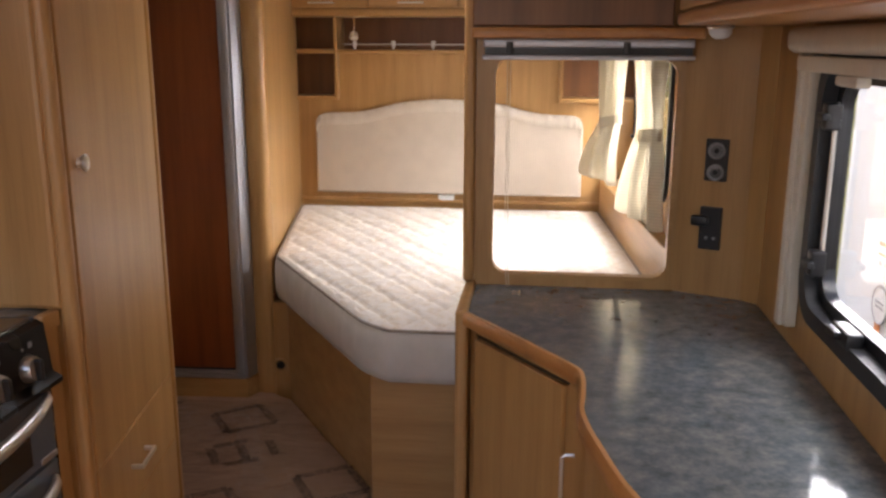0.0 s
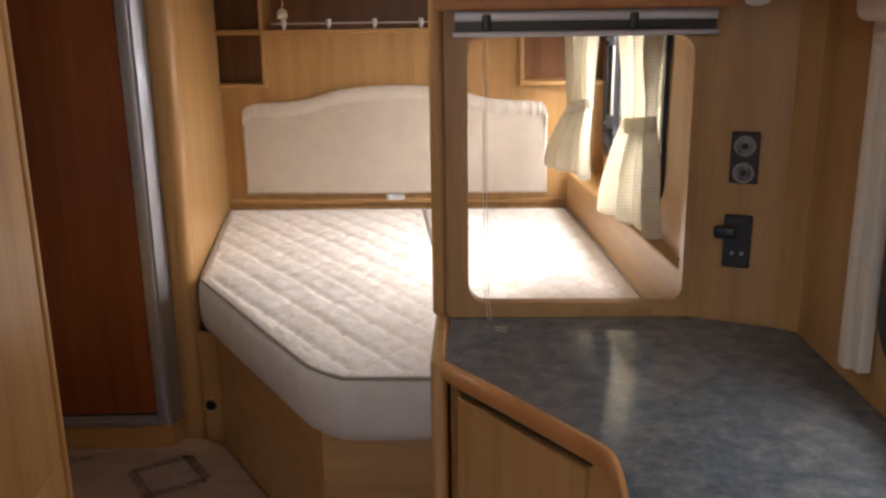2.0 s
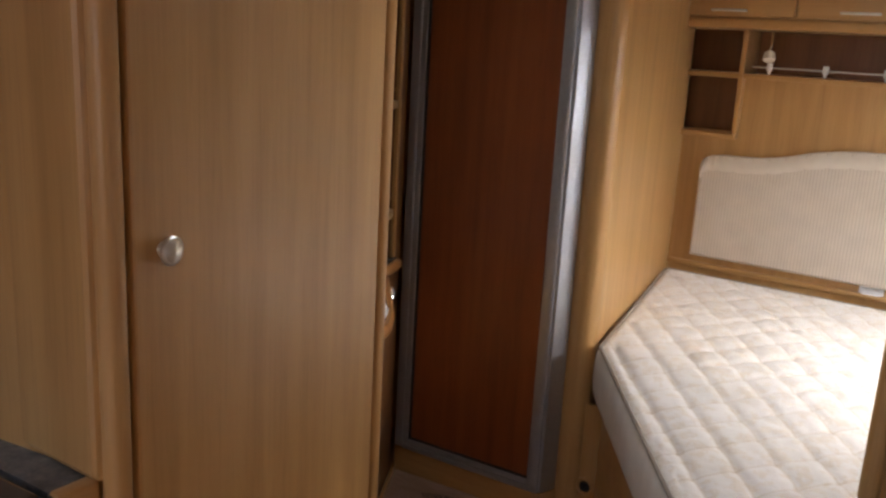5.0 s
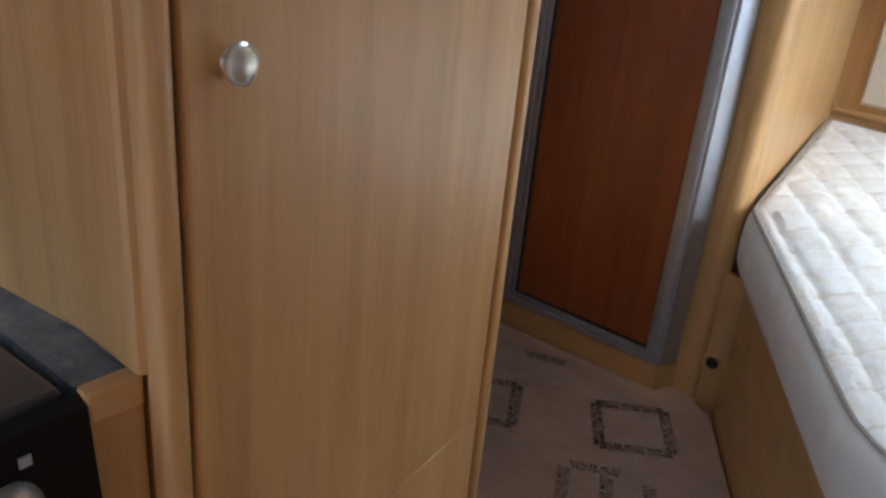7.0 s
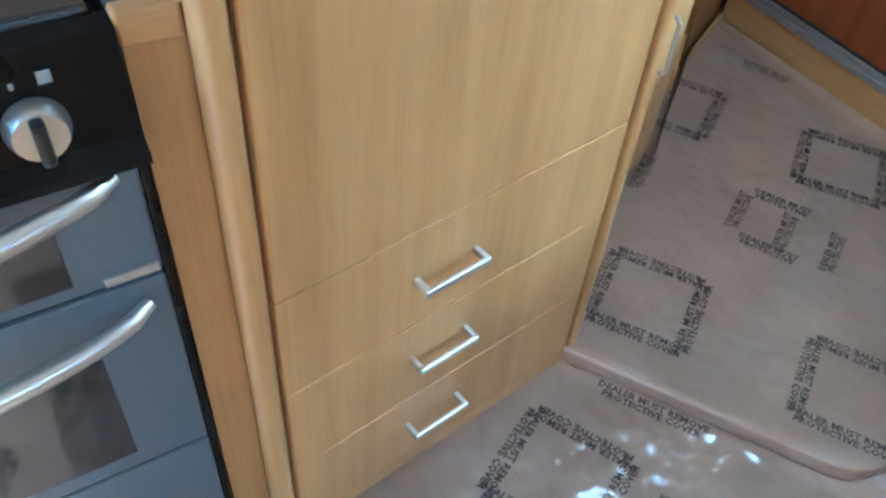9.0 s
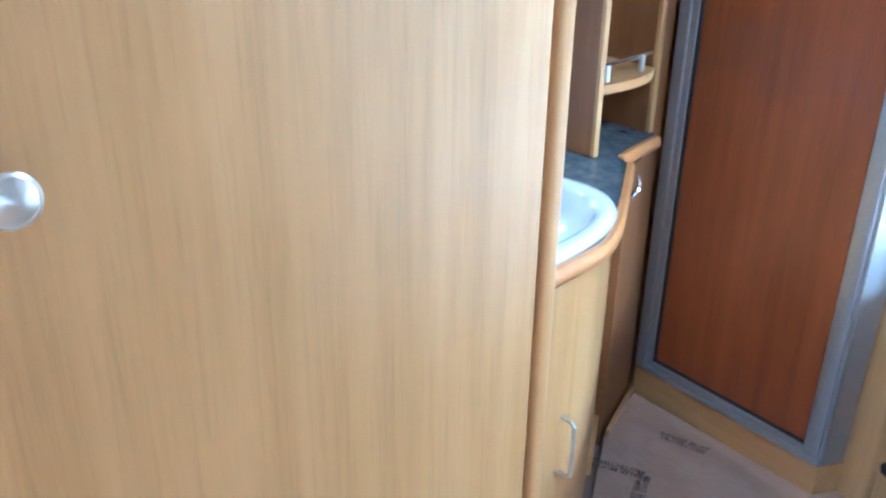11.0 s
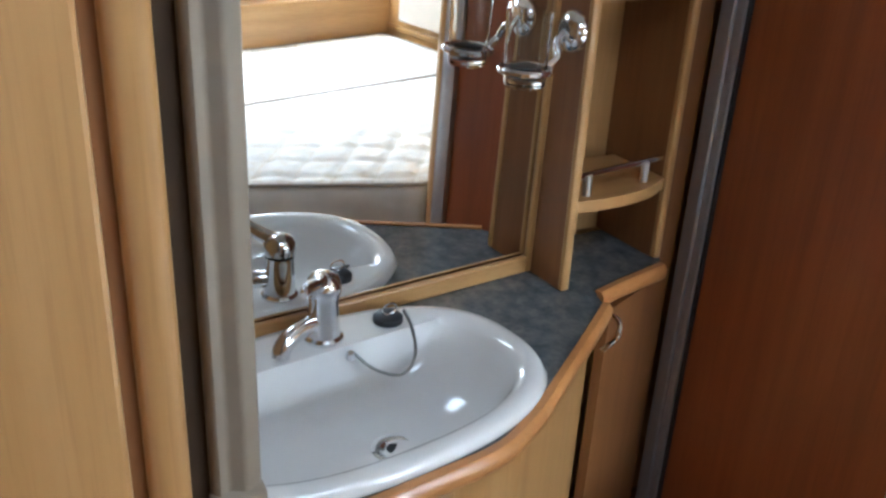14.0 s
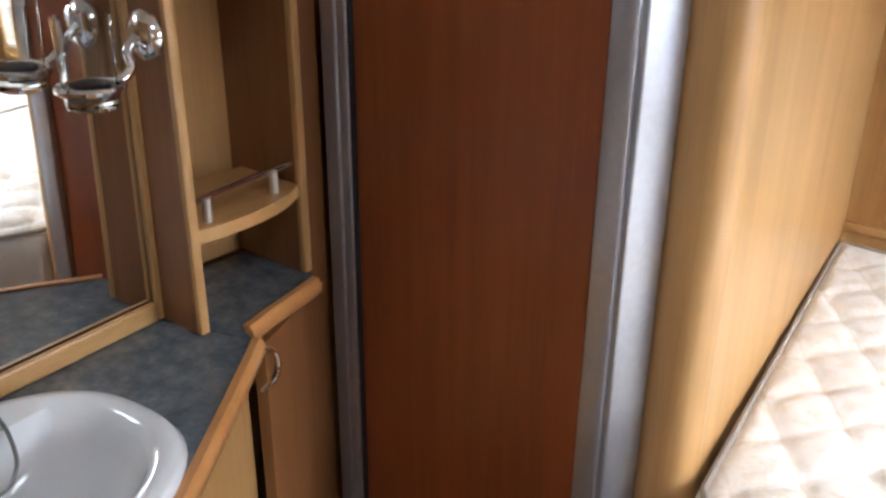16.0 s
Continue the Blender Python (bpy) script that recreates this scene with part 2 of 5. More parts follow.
def part(name, bm, material, parent=None, label="", smooth=40):
    """Links a bmesh as one mesh object under a thing or a part."""
    ob = new(name, finish(bm, name, material, smooth))
    if parent:
        ob.parent = parent
    return tagged(ob, label)


def thing(name, bm, material, label, category, group="", kind="", smooth=40):
    return tagged(part(name, bm, material, None, label, smooth), label, category, group, kind)


def box(x0, y0, z0, x1, y1, z1, r=0.0, seg=2):
    bm = bmesh.new()
    bmesh.ops.create_cube(bm, size=1)
    for v in bm.verts:
        v.co = Vector((x0 if v.co.x < 0 else x1, y0 if v.co.y < 0 else y1, z0 if v.co.z < 0 else z1))
    if r:
        bmesh.ops.bevel(bm, geom=bm.edges[:], offset=r, segments=seg, affect="EDGES", profile=0.5)
    return bm


def prism(points, z0, z1, r=0.0, seg=2):
    """An upright body over a plan outline."""
    bm = bmesh.new()
    lo = [bm.verts.new((x, y, z0)) for x, y in points]
    hi = [bm.verts.new((x, y, z1)) for x, y in points]
    k = len(points)
    bm.faces.new(lo[::-1])
    bm.faces.new(hi)
    for i in range(k):
        bm.faces.new((lo[i], lo[(i + 1) % k], hi[(i + 1) % k], hi[i]))
    if r:
        es = [e for e in bm.edges if abs(e.verts[0].co.z - e.verts[1].co.z) < 1e-6]
        bmesh.ops.bevel(bm, geom=es, offset=r, segments=seg, affect="EDGES", profile=0.5)
    return bm


def board(p, q, thick, z0, z1, r=0.0, side=1):
    """An upright board whose face runs in plan from p to q; its thickness lies to the left of p->q (side 1) or right (-1)."""
    a, b = Vector(p), Vector(q)
    d = (b - a).normalized()
    nrm = Vector((-d.y, d.x)) * thick * side
    return prism([a, b, b + nrm, a + nrm], z0, z1, 0) if not r else bevelled(prism([a, b, b + nrm, a + nrm], z0, z1), r)


def bevelled(bm, r, seg=2):
    bmesh.ops.bevel(bm, geom=bm.edges[:], offset=r, segments=seg, affect="EDGES", profile=0.5)
    return bm


def tube(points, r, n=8, closed=False):
    """A round bar along a line of points."""
    bm = bmesh.new()
    pts = [Vector(p) for p in points]
    k = len(pts)
    rings = []
    ref = None
    for i, p in enumerate(pts):
        if closed:
            d = (pts[(i + 1) % k] - pts[i - 1]).normalized()
        else:
            d = (pts[min(i + 1, k - 1)] - pts[max(i - 1, 0)]).normalized()
        if ref is None:
            ref = d.orthogonal().normalized()
        ref = (ref - d * ref.dot(d)).normalized()
        w = d.cross(ref)
        rr = r[i] if isinstance(r, (list, tuple)) else r
        rings.append([bm.verts.new(p + rr * (math.cos(2 * math.pi * j / n) * ref + math.sin(2 * math.pi * j / n) * w)) for j in range(n)])
    for i in range(k if closed else k - 1):
        a, b = rings[i], rings[(i + 1) % k]
        for j in range(n):
            bm.faces.new((a[j], a[(j + 1) % n], b[(j + 1) % n], b[j]))
    if not closed:
        bm.faces.new(rings[0][::-1])
        bm.faces.new(rings[-1])
    return bm


def lathe(profile, place, axis=(0, 0, 1), n=24):
    """A turned body: profile rows of (radius, height) along an axis from a place."""
    bm = bmesh.new()
    m = Vector((0, 0, 1)).rotation_difference(Vector(axis)).to_matrix()
    rings = []
    for r, h in profile:
        rings.append([bm.verts.new(Vector(place) + m @ Vector((max(r, 1e-5) * math.cos(2 * math.pi * j / n), max(r, 1e-5) * math.sin(2 * math.pi * j / n), h))) for j in range(n)])
    for a, b in zip(rings, rings[1:]):
        for j in range(n):
            bm.faces.new((a[j], a[(j + 1) % n], b[(j + 1) % n], b[j]))
    bm.faces.new(rings[0][::-1])
    bm.faces.new(rings[-1])
    return bm


def join(*bms):
    out = bmesh.new()
    for b in bms:
        me = bpy.data.meshes.new("piece")
        b.to_mesh(me)
        b.free()
        out.from_mesh(me)
        bpy.data.meshes.remove(me)
    return out


def arc(cx, cy, r, a0, a1, n=6):
    return [(cx + r * math.cos(radians(a0 + (a1 - a0) * i / n)), cy + r * math.sin(radians(a0 + (a1 - a0) * i / n))) for i in range(n + 1)]


def smooth_line(pts, n=6, closed=False):
    """Points of a Catmull-Rom curve through pts."""
    p = [Vector(q) for q in pts]
    k = len(p)
    out = []
    for i in range(k if closed else k - 1):
        if closed:
            a, b, c, d = p[i - 1], p[i], p[(i + 1) % k], p[(i + 2) % k]
        else:
            a, b, c, d = p[max(i - 1, 0)], p[i], p[i + 1], p[min(i + 2, k - 1)]
        for j in range(n):
            t = j / n
            out.append(0.5 * (2 * b + (c - a) * t + (2 * a - 5 * b + 4 * c - d) * t * t + (3 * b - a - 3 * c + d) * t ** 3))
    if not closed:
        out.append(p[-1])
    return out


def plate_with_hole(u0, v0, u1, v1, hole, thick, place):
    """A wall plate with an opening: hole is an outline in (u, v); place maps (u, v, w) to the world, w through the thickness."""
    bm = bmesh.new()
    k = len(hole)
    out = []
    cu, cv = (min(h[0] for h in hole) + max(h[0] for h in hole)) / 2, (min(h[1] for h in hole) + max(h[1] for h in hole)) / 2
    for u, v in hole:
        du, dv = u - cu, v - cv
        s = min(((u1 if du > 0 else u0) - cu) / du if abs(du) > 1e-9 else 1e9, ((v1 if dv > 0 else v0) - cv) / dv if abs(dv) > 1e-9 else 1e9)
        out.append([cu + du * s, cv + dv * s])
    for c in ((u0, v0), (u1, v0), (u1, v1), (u0, v1)):
        i = min(range(k), key=lambda j: (out[j][0] - c[0]) ** 2 + (out[j][1] - c[1]) ** 2)
        out[i] = list(c)
    vs = {}
    for w in (0.0, thick):
        for nm, pts in (("h", hole), ("o", out)):
            vs[nm, w] = [bm.verts.new(place(u, v, w)) for u, v in pts]
    for i in range(k):
        j = (i + 1) % k
        bm.faces.new((vs["h", 0.0][i], vs["h", 0.0][j], vs["o", 0.0][j], vs["o", 0.0][i]))
        bm.faces.new((vs["h", thick][j], vs["h", thick][i], vs["o", thick][i], vs["o", thick][j]))
        bm.faces.new((vs["h", 0.0][j], vs["h", 0.0][i], vs["h", thick][i], vs["h", thick][j]))
        bm.faces.new((vs["o", 0.0][i], vs["o", 0.0][j], vs["o", thick][j], vs["o", thick][i]))
    return bm


def rounded(u0, v0, u1, v1, r, n=6):
    """A rounded rectangle outline, counter-clockwise."""
    return arc(u1 - r, v0 + r, r, -90, 0, n) + arc(u1 - r, v1 - r, r, 0, 90, n) + arc(u0 + r, v1 - r, r, 90, 180, n) + arc(u0 + r, v0 + r, r, 180, 270, n)


def ring_frame(hole, outer, t0, t1, place):
    """A flat frame between two outlines of equal count, from depth t0 to t1."""
    bm = bmesh.new()
    k = len(hole)
    g = {(nm, w): [bm.verts.new(place(u, v, w)) for u, v in pts] for w in (t0, t1) for nm, pts in (("h", hole), ("o", outer))}
    for i in range(k):
        j = (i + 1) % k
        for a, b in ((("h", t0), ("o", t0)), (("o", t0), ("o", t1)), (("o", t1), ("h", t1)), (("h", t1), ("h", t0))):
            bm.faces.new((g[a][i], g[a][j], g[b][j], g[b][i]))
    return bm


def bow_handle(p, q, out, r=0.005, material=None, parent=None, name="handle"):
    """A square-bent pull: two legs and a bar."""
    p, q, out = Vector(p), Vector(q), Vector(out)
    d = (q - p).normalized()
    pts = [p, p + out * 0.75, p + out + d * 0.008, q + out - d * 0.008, q + out * 0.75, q]
    return part(name, tube(pts, r, 8), material or silver, parent, "satin silver bow handle")


def flat_pull(p, q, out, parent):
    """A square-sectioned pull along y on a front that faces +x: two flat legs and a flat bar."""
    x, y0, z = p
    y1, h, t = q[1], 0.0055, 0.009
    bm = join(box(x, y0, z - h, x + out, y0 + t, z + h, 0.0015), box(x, y1 - t, z - h, x + out, y1, z + h, 0.0015), box(x + out - 0.006, y0 + 0.001, z - h, x + out + 0.001, y1 - 0.001, z + h, 0.0015))
    return part("handle", bm, silver, parent, "satin silver flat bow handle")


# ---- plan ----
FL, CE = -0.10, 1.88          # floor and ceiling
FB = -0.062                    # raised floor by the bed and the washroom
XR, XB = 1.215, 1.05           # right wall by the counter, and by the bed
YP = 2.68                      # partition with the hatch
YB = 4.585                     # back wall's lining

# ---- structure ----


def on_x(x):
    """Maps (u=y, v=z, w) to a wall that faces -x at x."""
    return lambda u, v, w: (x + w, u, v)


def on_y(y):
    """Maps (u=x, v=z, w) to a wall that faces -y at y."""
    return lambda u, v, w: (u, y + w, v)


W1 = rounded(1.12, 0.805, 2.145, 1.40, 0.09)
W2 = rounded(3.32, 0.845, 4.52, 1.46, 0.09)
thing("floor", box(-1.46, -2.2, FL - 0.05, 1.24, 4.75, FL), paper_mat, "pink-brown printed protective cover on the floor", "floor", kind="structure")
# Unseen opening, frame and pane, added to house the ceiling fill lamp.
ROOF = rounded(-0.27, 2.50, 0.17, 2.94, 0.04)
thing("ceiling", plate_with_hole(-1.52, -2.25, 1.30, 4.80, ROOF, 0.04, lambda u, v, w: (u, v, CE + w)), ceiling_white, "cream vinyl ceiling with an added, unseen opening for a fill lamp", "ceiling", kind="structure")
rl = empty("window_roof", "added, unseen white-framed clear opening round the ceiling fill lamp", "roof light", kind="structure")
part("frame", ring_frame(rounded(-0.25, 2.52, 0.15, 2.92, 0.035), rounded(-0.30, 2.47, 0.20, 2.97, 0.06), -0.012, -0.001, lambda u, v, w: (u, v, CE + w)), white_plastic, rl, "white plastic frame")
rp = part("pane", box(-0.268, 2.502, CE + 0.044, 0.168, 2.938, CE + 0.050, 0.002), clear_glass, rl, "clear dome pane")
rp.visible_shadow = False
thing("wall_left", box(-1.50, -2.2, FL, -1.46, 4.75, CE), wood_z, "light wood wall", "wall", kind="structure")
thing("wall_right", plate_with_hole(-2.2, FL, 2.70, CE, W1, 0.045, on_x(XR)), wood_z, "light wood wall with a window", "wall", kind="structure")
thing("wall_right_bed", plate_with_hole(2.705, FL, 4.75, CE, W2, 0.045, on_x(XB)), wood_z, "light wood wall beside the bed", "wall", kind="structure")
thing("wall_return", box(XB + 0.045, 2.705, FL, XR + 0.045, 2.735, CE), wood_z, "light wood return wall", "wall", kind="structure")
thing("wall_back", box(-1.46, 4.72, FL, XB, 4.76, CE), brown_wood, "brown wood back wall", "wall", kind="structure")
# Unseen opening behind the camera, added for the front fill lamp.
FW = rounded(-0.9, 0.75, 0.9, 1.55, 0.09)
thing("wall_front", plate_with_hole(-1.50, FL, 1.26, CE, FW, -0.04, on_y(-2.2)), wood_z, "light wood wall", "wall", kind="structure")

# lining of the back wall behind the bed
bk = empty("back_lining", "light wood panels behind the headboard", "panel", kind="structure")
part("lower_panel", box(-0.74, YB, FL, XB, YB + 0.02, 1.130), wood_z, bk)
part("upper_panel", box(-0.478, YB, 1.130, 0.662, YB + 0.02, 1.365), wood_z, bk)

# partition beside the bed, with the hatch over the counter
HATCH = rounded(0.436, 0.727, 0.965, 1.378, 0.045)
thing("wall_partition", plate_with_hole(0.380, FL, 0.988, CE, HATCH, 0.034, on_y(YP)), wood_z,
      "light wood partition with a rounded hatch over the counter", "partition", kind="structure")
thing("hatch_trim", ring_frame(HATCH, rounded(0.424, 0.715, 0.977, 1.390, 0.056), -0.004, 0.0, on_y(YP)), wood_x,
      "narrow wooden edging round the hatch", "trim", kind="structure")
thing("partition_post", bevelled(prism([(0.346, 2.655), (0.380, 2.655), (0.380, 2.73), (0.346, 2.73)], 0.70, CE), 0.012, 3), wood_z,
      "rounded light wood post at the partition's end", "post", kind="structure")
thing("corner_panel", board((0.988, YP), (1.172, 2.598), 0.02, 0.69, CE, side=1), wood_z, "angled light wood panel with sockets", "panel", kind="structure")
thing("corner_panel_side", board((1.172, 2.598), (XR, 2.56), 0.02, 0.69, CE, side=1), wood_z, "narrow light wood corner strip", "panel", kind="structure")


def window(name, hole, x, y_in, label):
    """Hinged caravan window: rubber seal, inner sash, pane, two stays and a catch."""
    w = empty(name, label, "window", kind="structure")
    u0, v0, u1, v1 = min(p[0] for p in hole), min(p[1] for p in hole), max(p[0] for p in hole), max(p[1] for p in hole)
    pl = on_x(x)
    part("seal", ring_frame(rounded(u0 + 0.028, v0 + 0.028, u1 - 0.028, v1 - 0.028, 0.075), rounded(u0 - 0.012, v0 - 0.012, u1 + 0.012, v1 + 0.012, 0.10), -0.014, 0.03, pl), rubber, w, "black rubber window seal")
    part("sash", ring_frame(rounded(u0 + 0.058, v0 + 0.055, u1 - 0.058, v1 - 0.055, 0.06), rounded(u0 + 0.030, v0 + 0.030, u1 - 0.030, v1 - 0.030, 0.073), 0.018, 0.05, pl), black_plastic, w, "black sash frame")
    part("rail", tube([(x + 0.012, u1 - 0.055, v0 + 0.12), (x + 0.012, u1 - 0.055, v1 - 0.1)], 0.006), silver, w, "silver stay rod")
    for uz in (v0 + 0.13, v1 - 0.13):
        c = part("catch", box(x - 0.018, u1 - 0.085, uz - 0.03, x + 0.016, u1 - 0.045, uz + 0.03, 0.006), black_plastic, w, "black plastic window catch")
        part("lever", box(x - 0.032, u1 - 0.10, uz - 0.008, x - 0.014, u1 - 0.05, uz + 0.008, 0.003), black_plastic, c)
    c = part("catch", box(x - 0.02, u1 - 0.36, v0 + 0.02, x + 0.016, u1 - 0.26, v0 + 0.055, 0.006), black_plastic, w, "black plastic window catch")
    part("lever", box(x - 0.035, u1 - 0.33, v0 + 0.035, x - 0.014, u1 - 0.27, v0 + 0.05, 0.003), black_plastic, c)
    bm = bmesh.new()
    line = rounded(u0 + 0.052, v0 + 0.05, u1 - 0.052, v1 - 0.05, 0.06)
    va, vb = ([bm.verts.new(pl(u, v, w_)) for u, v in line] for w_ in (0.032, 0.036))
    bm.faces.new(va)
    bm.faces.new(vb[::-1])
    for i in range(len(line)):
        bm.faces.new((va[i], vb[i], vb[(i + 1) % len(line)], va[(i + 1) % len(line)]))
    pane = part("pane", bm, clear_glass, w, "clear acrylic pane", smooth=None)
    pane.visible_shadow = False
    return w


window("window_1", W1, XR, 0, "black-framed window over the counter")
window("window_2", W2, XB, 0, "black-framed window beside the bed")

# ---- blind cassette of the counter window ----
bl = empty("window_blind", "cream roller blind cassette with side guides round the window", "blind")
part("cassette", box(XR - 0.058, 0.75, 1.405, XR - 0.002, 2.30, 1.465, 0.022, 4), cream_plastic, bl, "rounded cream blind cassette")
part("bottom_bar", box(XR - 0.045, 0.78, 1.365, XR - 0.012, 2.235, 1.40, 0.006), cream_plastic, bl)
part("pull_tab", box(XR - 0.06, 1.78, 1.345, XR - 0.03, 1.90, 1.366, 0.005), cream_plastic, bl)
part("side_guide", join(box(XR - 0.034, 2.225, 0.735, XR - 0.002, 2.262, 1.405, 0.005), box(XR - 0.028, 2.180, 0.745, XR - 0.002, 2.222, 1.405, 0.004)), cream_plastic, bl, "cream side guide")

# ---- shower wall with a framed door ----
P0, P1 = Vector((-1.211, 3.388)), Vector((-0.640, 3.414))
PF = Vector((-0.614, 3.488))      # outer edge of the angled corner stile


def along(s, off=0.0):
    """Plan point at s metres along the shower wall, off metres behind its face."""
    d = (P1 - P0).normalized()
    return P0 + d * s + Vector((-d.y, d.x)) * off


LEN = (P1 - P0).length
sd = empty("shower_door", "dark red wood shower door in a brushed aluminium frame", "door", kind="structure")
part("panel", board(along(0.05, 0.018), along(LEN - 0.030, 0.018), 0.012, 0.04, CE - 0.06), red_wood, sd, "dark red wood door panel")
part("seal", join(board(along(0.054, 0.010), along(0.060, 0.010), 0.008, 0.06, CE - 0.06), board(along(0.055, 0.010), along(LEN - 0.04, 0.010), 0.008, 0.062, 0.067)), rubber, sd, "thin black seal")
lf = part("left_stile", board(along(0.0), along(0.034), 0.03, 0.028, CE - 0.05, 0.004), aluminium, sd)
part("bead", board(along(0.034, 0.004), along(0.054, 0.004), 0.02, 0.05, CE - 0.05, 0.003), aluminium, lf)
rt = part("right_stile", board(P1 + Vector((0.004, 0.006)), PF, 0.03, 0.026, CE - 0.05, 0.004), aluminium, sd)
part("groove", board(along(LEN - 0.006, 0.012), along(LEN + 0.004, 0.012), 0.012, 0.028, CE - 0.05), rubber, rt)
part("bead", board(along(LEN - 0.046, 0.002), along(LEN - 0.005, 0.002), 0.025, 0.038, CE - 0.05, 0.006), aluminium, rt)
part("bottom_rail", join(board(along(0.034, 0.0), along(LEN - 0.004, 0.0), 0.026, 0.024, 0.042, 0.003), board(along(0.034, 0.006), along(LEN - 0.006, 0.006), 0.02, 0.042, 0.061, 0.004)), aluminium, sd)
thing("shower_step", join(board(along(0.0, 0.006), along(LEN, 0.006), 0.03, FL, 0.023), board(along(LEN, 0.006), PF + Vector((0.004, 0.004)), 0.03, FL, 0.023)), wood_x, "light wood board under the shower door", "plinth", kind="structure")
thing("shower_header", board(along(0.0, 0.004), along(LEN, 0.004), 0.03, CE - 0.05, CE), wood_x, "light wood board above the shower door", "trim", kind="structure")

# rounded side wall of the shower, beside the bed
side = [(-0.68, 3.54), (-0.640, 3.506), (-0.611, 3.489)] + [(-0.586, 3.480), (-0.564, 3.481), (-0.547, 3.490), (-0.538, 3.506), (-0.537, 3.53), (-0.70, 4.585), (-0.745, 4.72), (-0.78, 4.72)]
thing("shower_side_wall", prism(side, FL, CE), wood_z, "light wood shower wall with a rounded corner beside the bed", "wall", kind="structure", smooth=60)

# ---- bed ----
TOPZ = 0.53


def mattress_height(y):
    return TOPZ + 0.045 * (y - 2.68) / 1.87


def mattress(name, left, right, y0, y1, label):
    """A foam mattress with quilted top: left and right give its edges in plan at a depth y."""
    bm = bmesh.new()
    ny = int((y1 - y0) / 0.0125)
    nx = 76
    rows = []
    for i in range(ny + 1):
        y = y0 + (y1 - y0) * i / ny
        xa, xb = left(y), right(y)
        row = []
        for j in range(nx + 1):
            x = xa + (xb - xa) * j / nx
            edge = min(x - xa, xb - x, (y - y0) * 1.0, y1 - y)
            if y < 3.53 and xa < 0.1:
                edge = min(edge, (x - xa) * 0.84)
            z = mattress_height(y) + 0.012 * (1 - math.exp(-edge / 0.12)) - 0.010 * math.exp(-edge / 0.012)
            if edge > 0.03:
                a, b = (x + y * 0.75) / 0.135, (x - y * 0.75) / 0.135
                for q in (a, b):
                    d = abs(q - round(q)) * 0.135 * 0.8
                    z -= 0.0062 * math.exp(-(d / 0.013) ** 2)
                z += 0.0035 * noise.noise((x * 22, y * 22, 1.7)) + 0.005 * noise.noise((x * 5, y * 5, 4.0))
            row.append(bm.verts.new((x, y, z)))
        rows.append(row)
    for a, b in zip(rows, rows[1:]):
        for j in range(nx):
            bm.faces.new((a[j], a[j + 1], b[j + 1], b[j]))
    ring = rows[0] + [r[-1] for r in rows[1:]] + rows[-1][-2::-1] + [r[0] for r in rows[-2:0:-1]]
    outline = [v.co.copy() for v in ring]
    m = empty(name, label, "mattress")
    part("cover", bm, ticking_mat, m, "quilted cream cover with diamond stitching", smooth=180)
    # border: bulges a little, with soft puckers
    bm = bmesh.new()
    c = sum(outline, Vector()) / len(outline)
    levels = [(0.0, 0.0), (0.008, -0.012), (0.012, -0.05), (0.014, -0.095), (0.010, -0.14), (0.0, -0.172)]
    k = len(outline)
    nrm = []
    for i in range(k):
        d = outline[(i + 3) % k] - outline[i - 3]
        v = Vector((d.y, -d.x, 0))
        nrm.append(v.normalized() if v.length > 1e-6 else Vector((0, -1, 0)))
    grid = []
    for o, h in levels:
        grid.append([bm.verts.new(outline[i] + nrm[i] * (o + (0.004 * noise.noise((outline[i].x * 30, outline[i].y * 30, h * 9)) if o else 0)) + Vector((0, 0, h))) for i in range(k)])
    for a, b in zip(grid, grid[1:]):
        for i in range(k):
            bm.faces.new((a[i], a[(i + 1) % k], b[(i + 1) % k], b[i]))
    bm.faces.new(grid[-1])
    part("border", bm, mattress_side, m, "plain cream mattress border", smooth=180)
    step = outline[::3]
    part("piping", tube([p + nrm[(3 * i) % k] * 0.001 + Vector((0, 0, 0.004)) for i, p in enumerate(step)], 0.0055, 6, True), piping_fabric, m, "grey-brown piping")
    return m


def seam(y):
    return 0.432 - 0.111 * (y - 2.665)


def bed_left(y):
    if y < 3.50:
        straight = 0.045 - 0.555 * (y - 2.69) / 0.81
        k = max(0.0, 1 - (y - 2.675) / 0.10)
        return straight + 0.055 * k * k
    return -0.51 - 0.178 * (y - 3.50) / 1.05


mattress("mattress", bed_left, lambda y: seam(y) - 0.004, 2.675, 4.54, "cream quilted mattress with a cut-off corner on the bed")
mattress("mattress", lambda y: seam(y) + 0.004, lambda y: 1.028 - 0.150 * (y - 2.9) / 1.65, 2.725, 4.54, "cream quilted mattress beside the window on the bed")

bb = empty("bed", "light wood bed box with a slanting front", "bed")
part("front_panel", board((0.037, 2.722), (0.372, 2.722), 0.018, FL, 0.350), wood_x, bb, "light wood front panel")
part("slanting_panel", board((-0.455, 3.44), (0.037, 2.722), 0.018, FL, 0.350), wood_y, bb, "light wood slanting panel")
part("plinth_panel", board((-0.57, 3.505), (-0.44, 3.50), 0.018, FL, 0.345), wood_z, bb, "light wood panel with a round vent")
part("deck", prism([(-0.50, 3.53), (-0.44, 3.45), (0.06, 2.745), (0.40, 2.745), (1.02, 2.745), (1.02, 4.58), (-0.68, 4.58)], 0.325, 0.359), wood_x, bb)
vt = empty("floor_vent", "round black air vent in the plinth beside the bed", "vent")
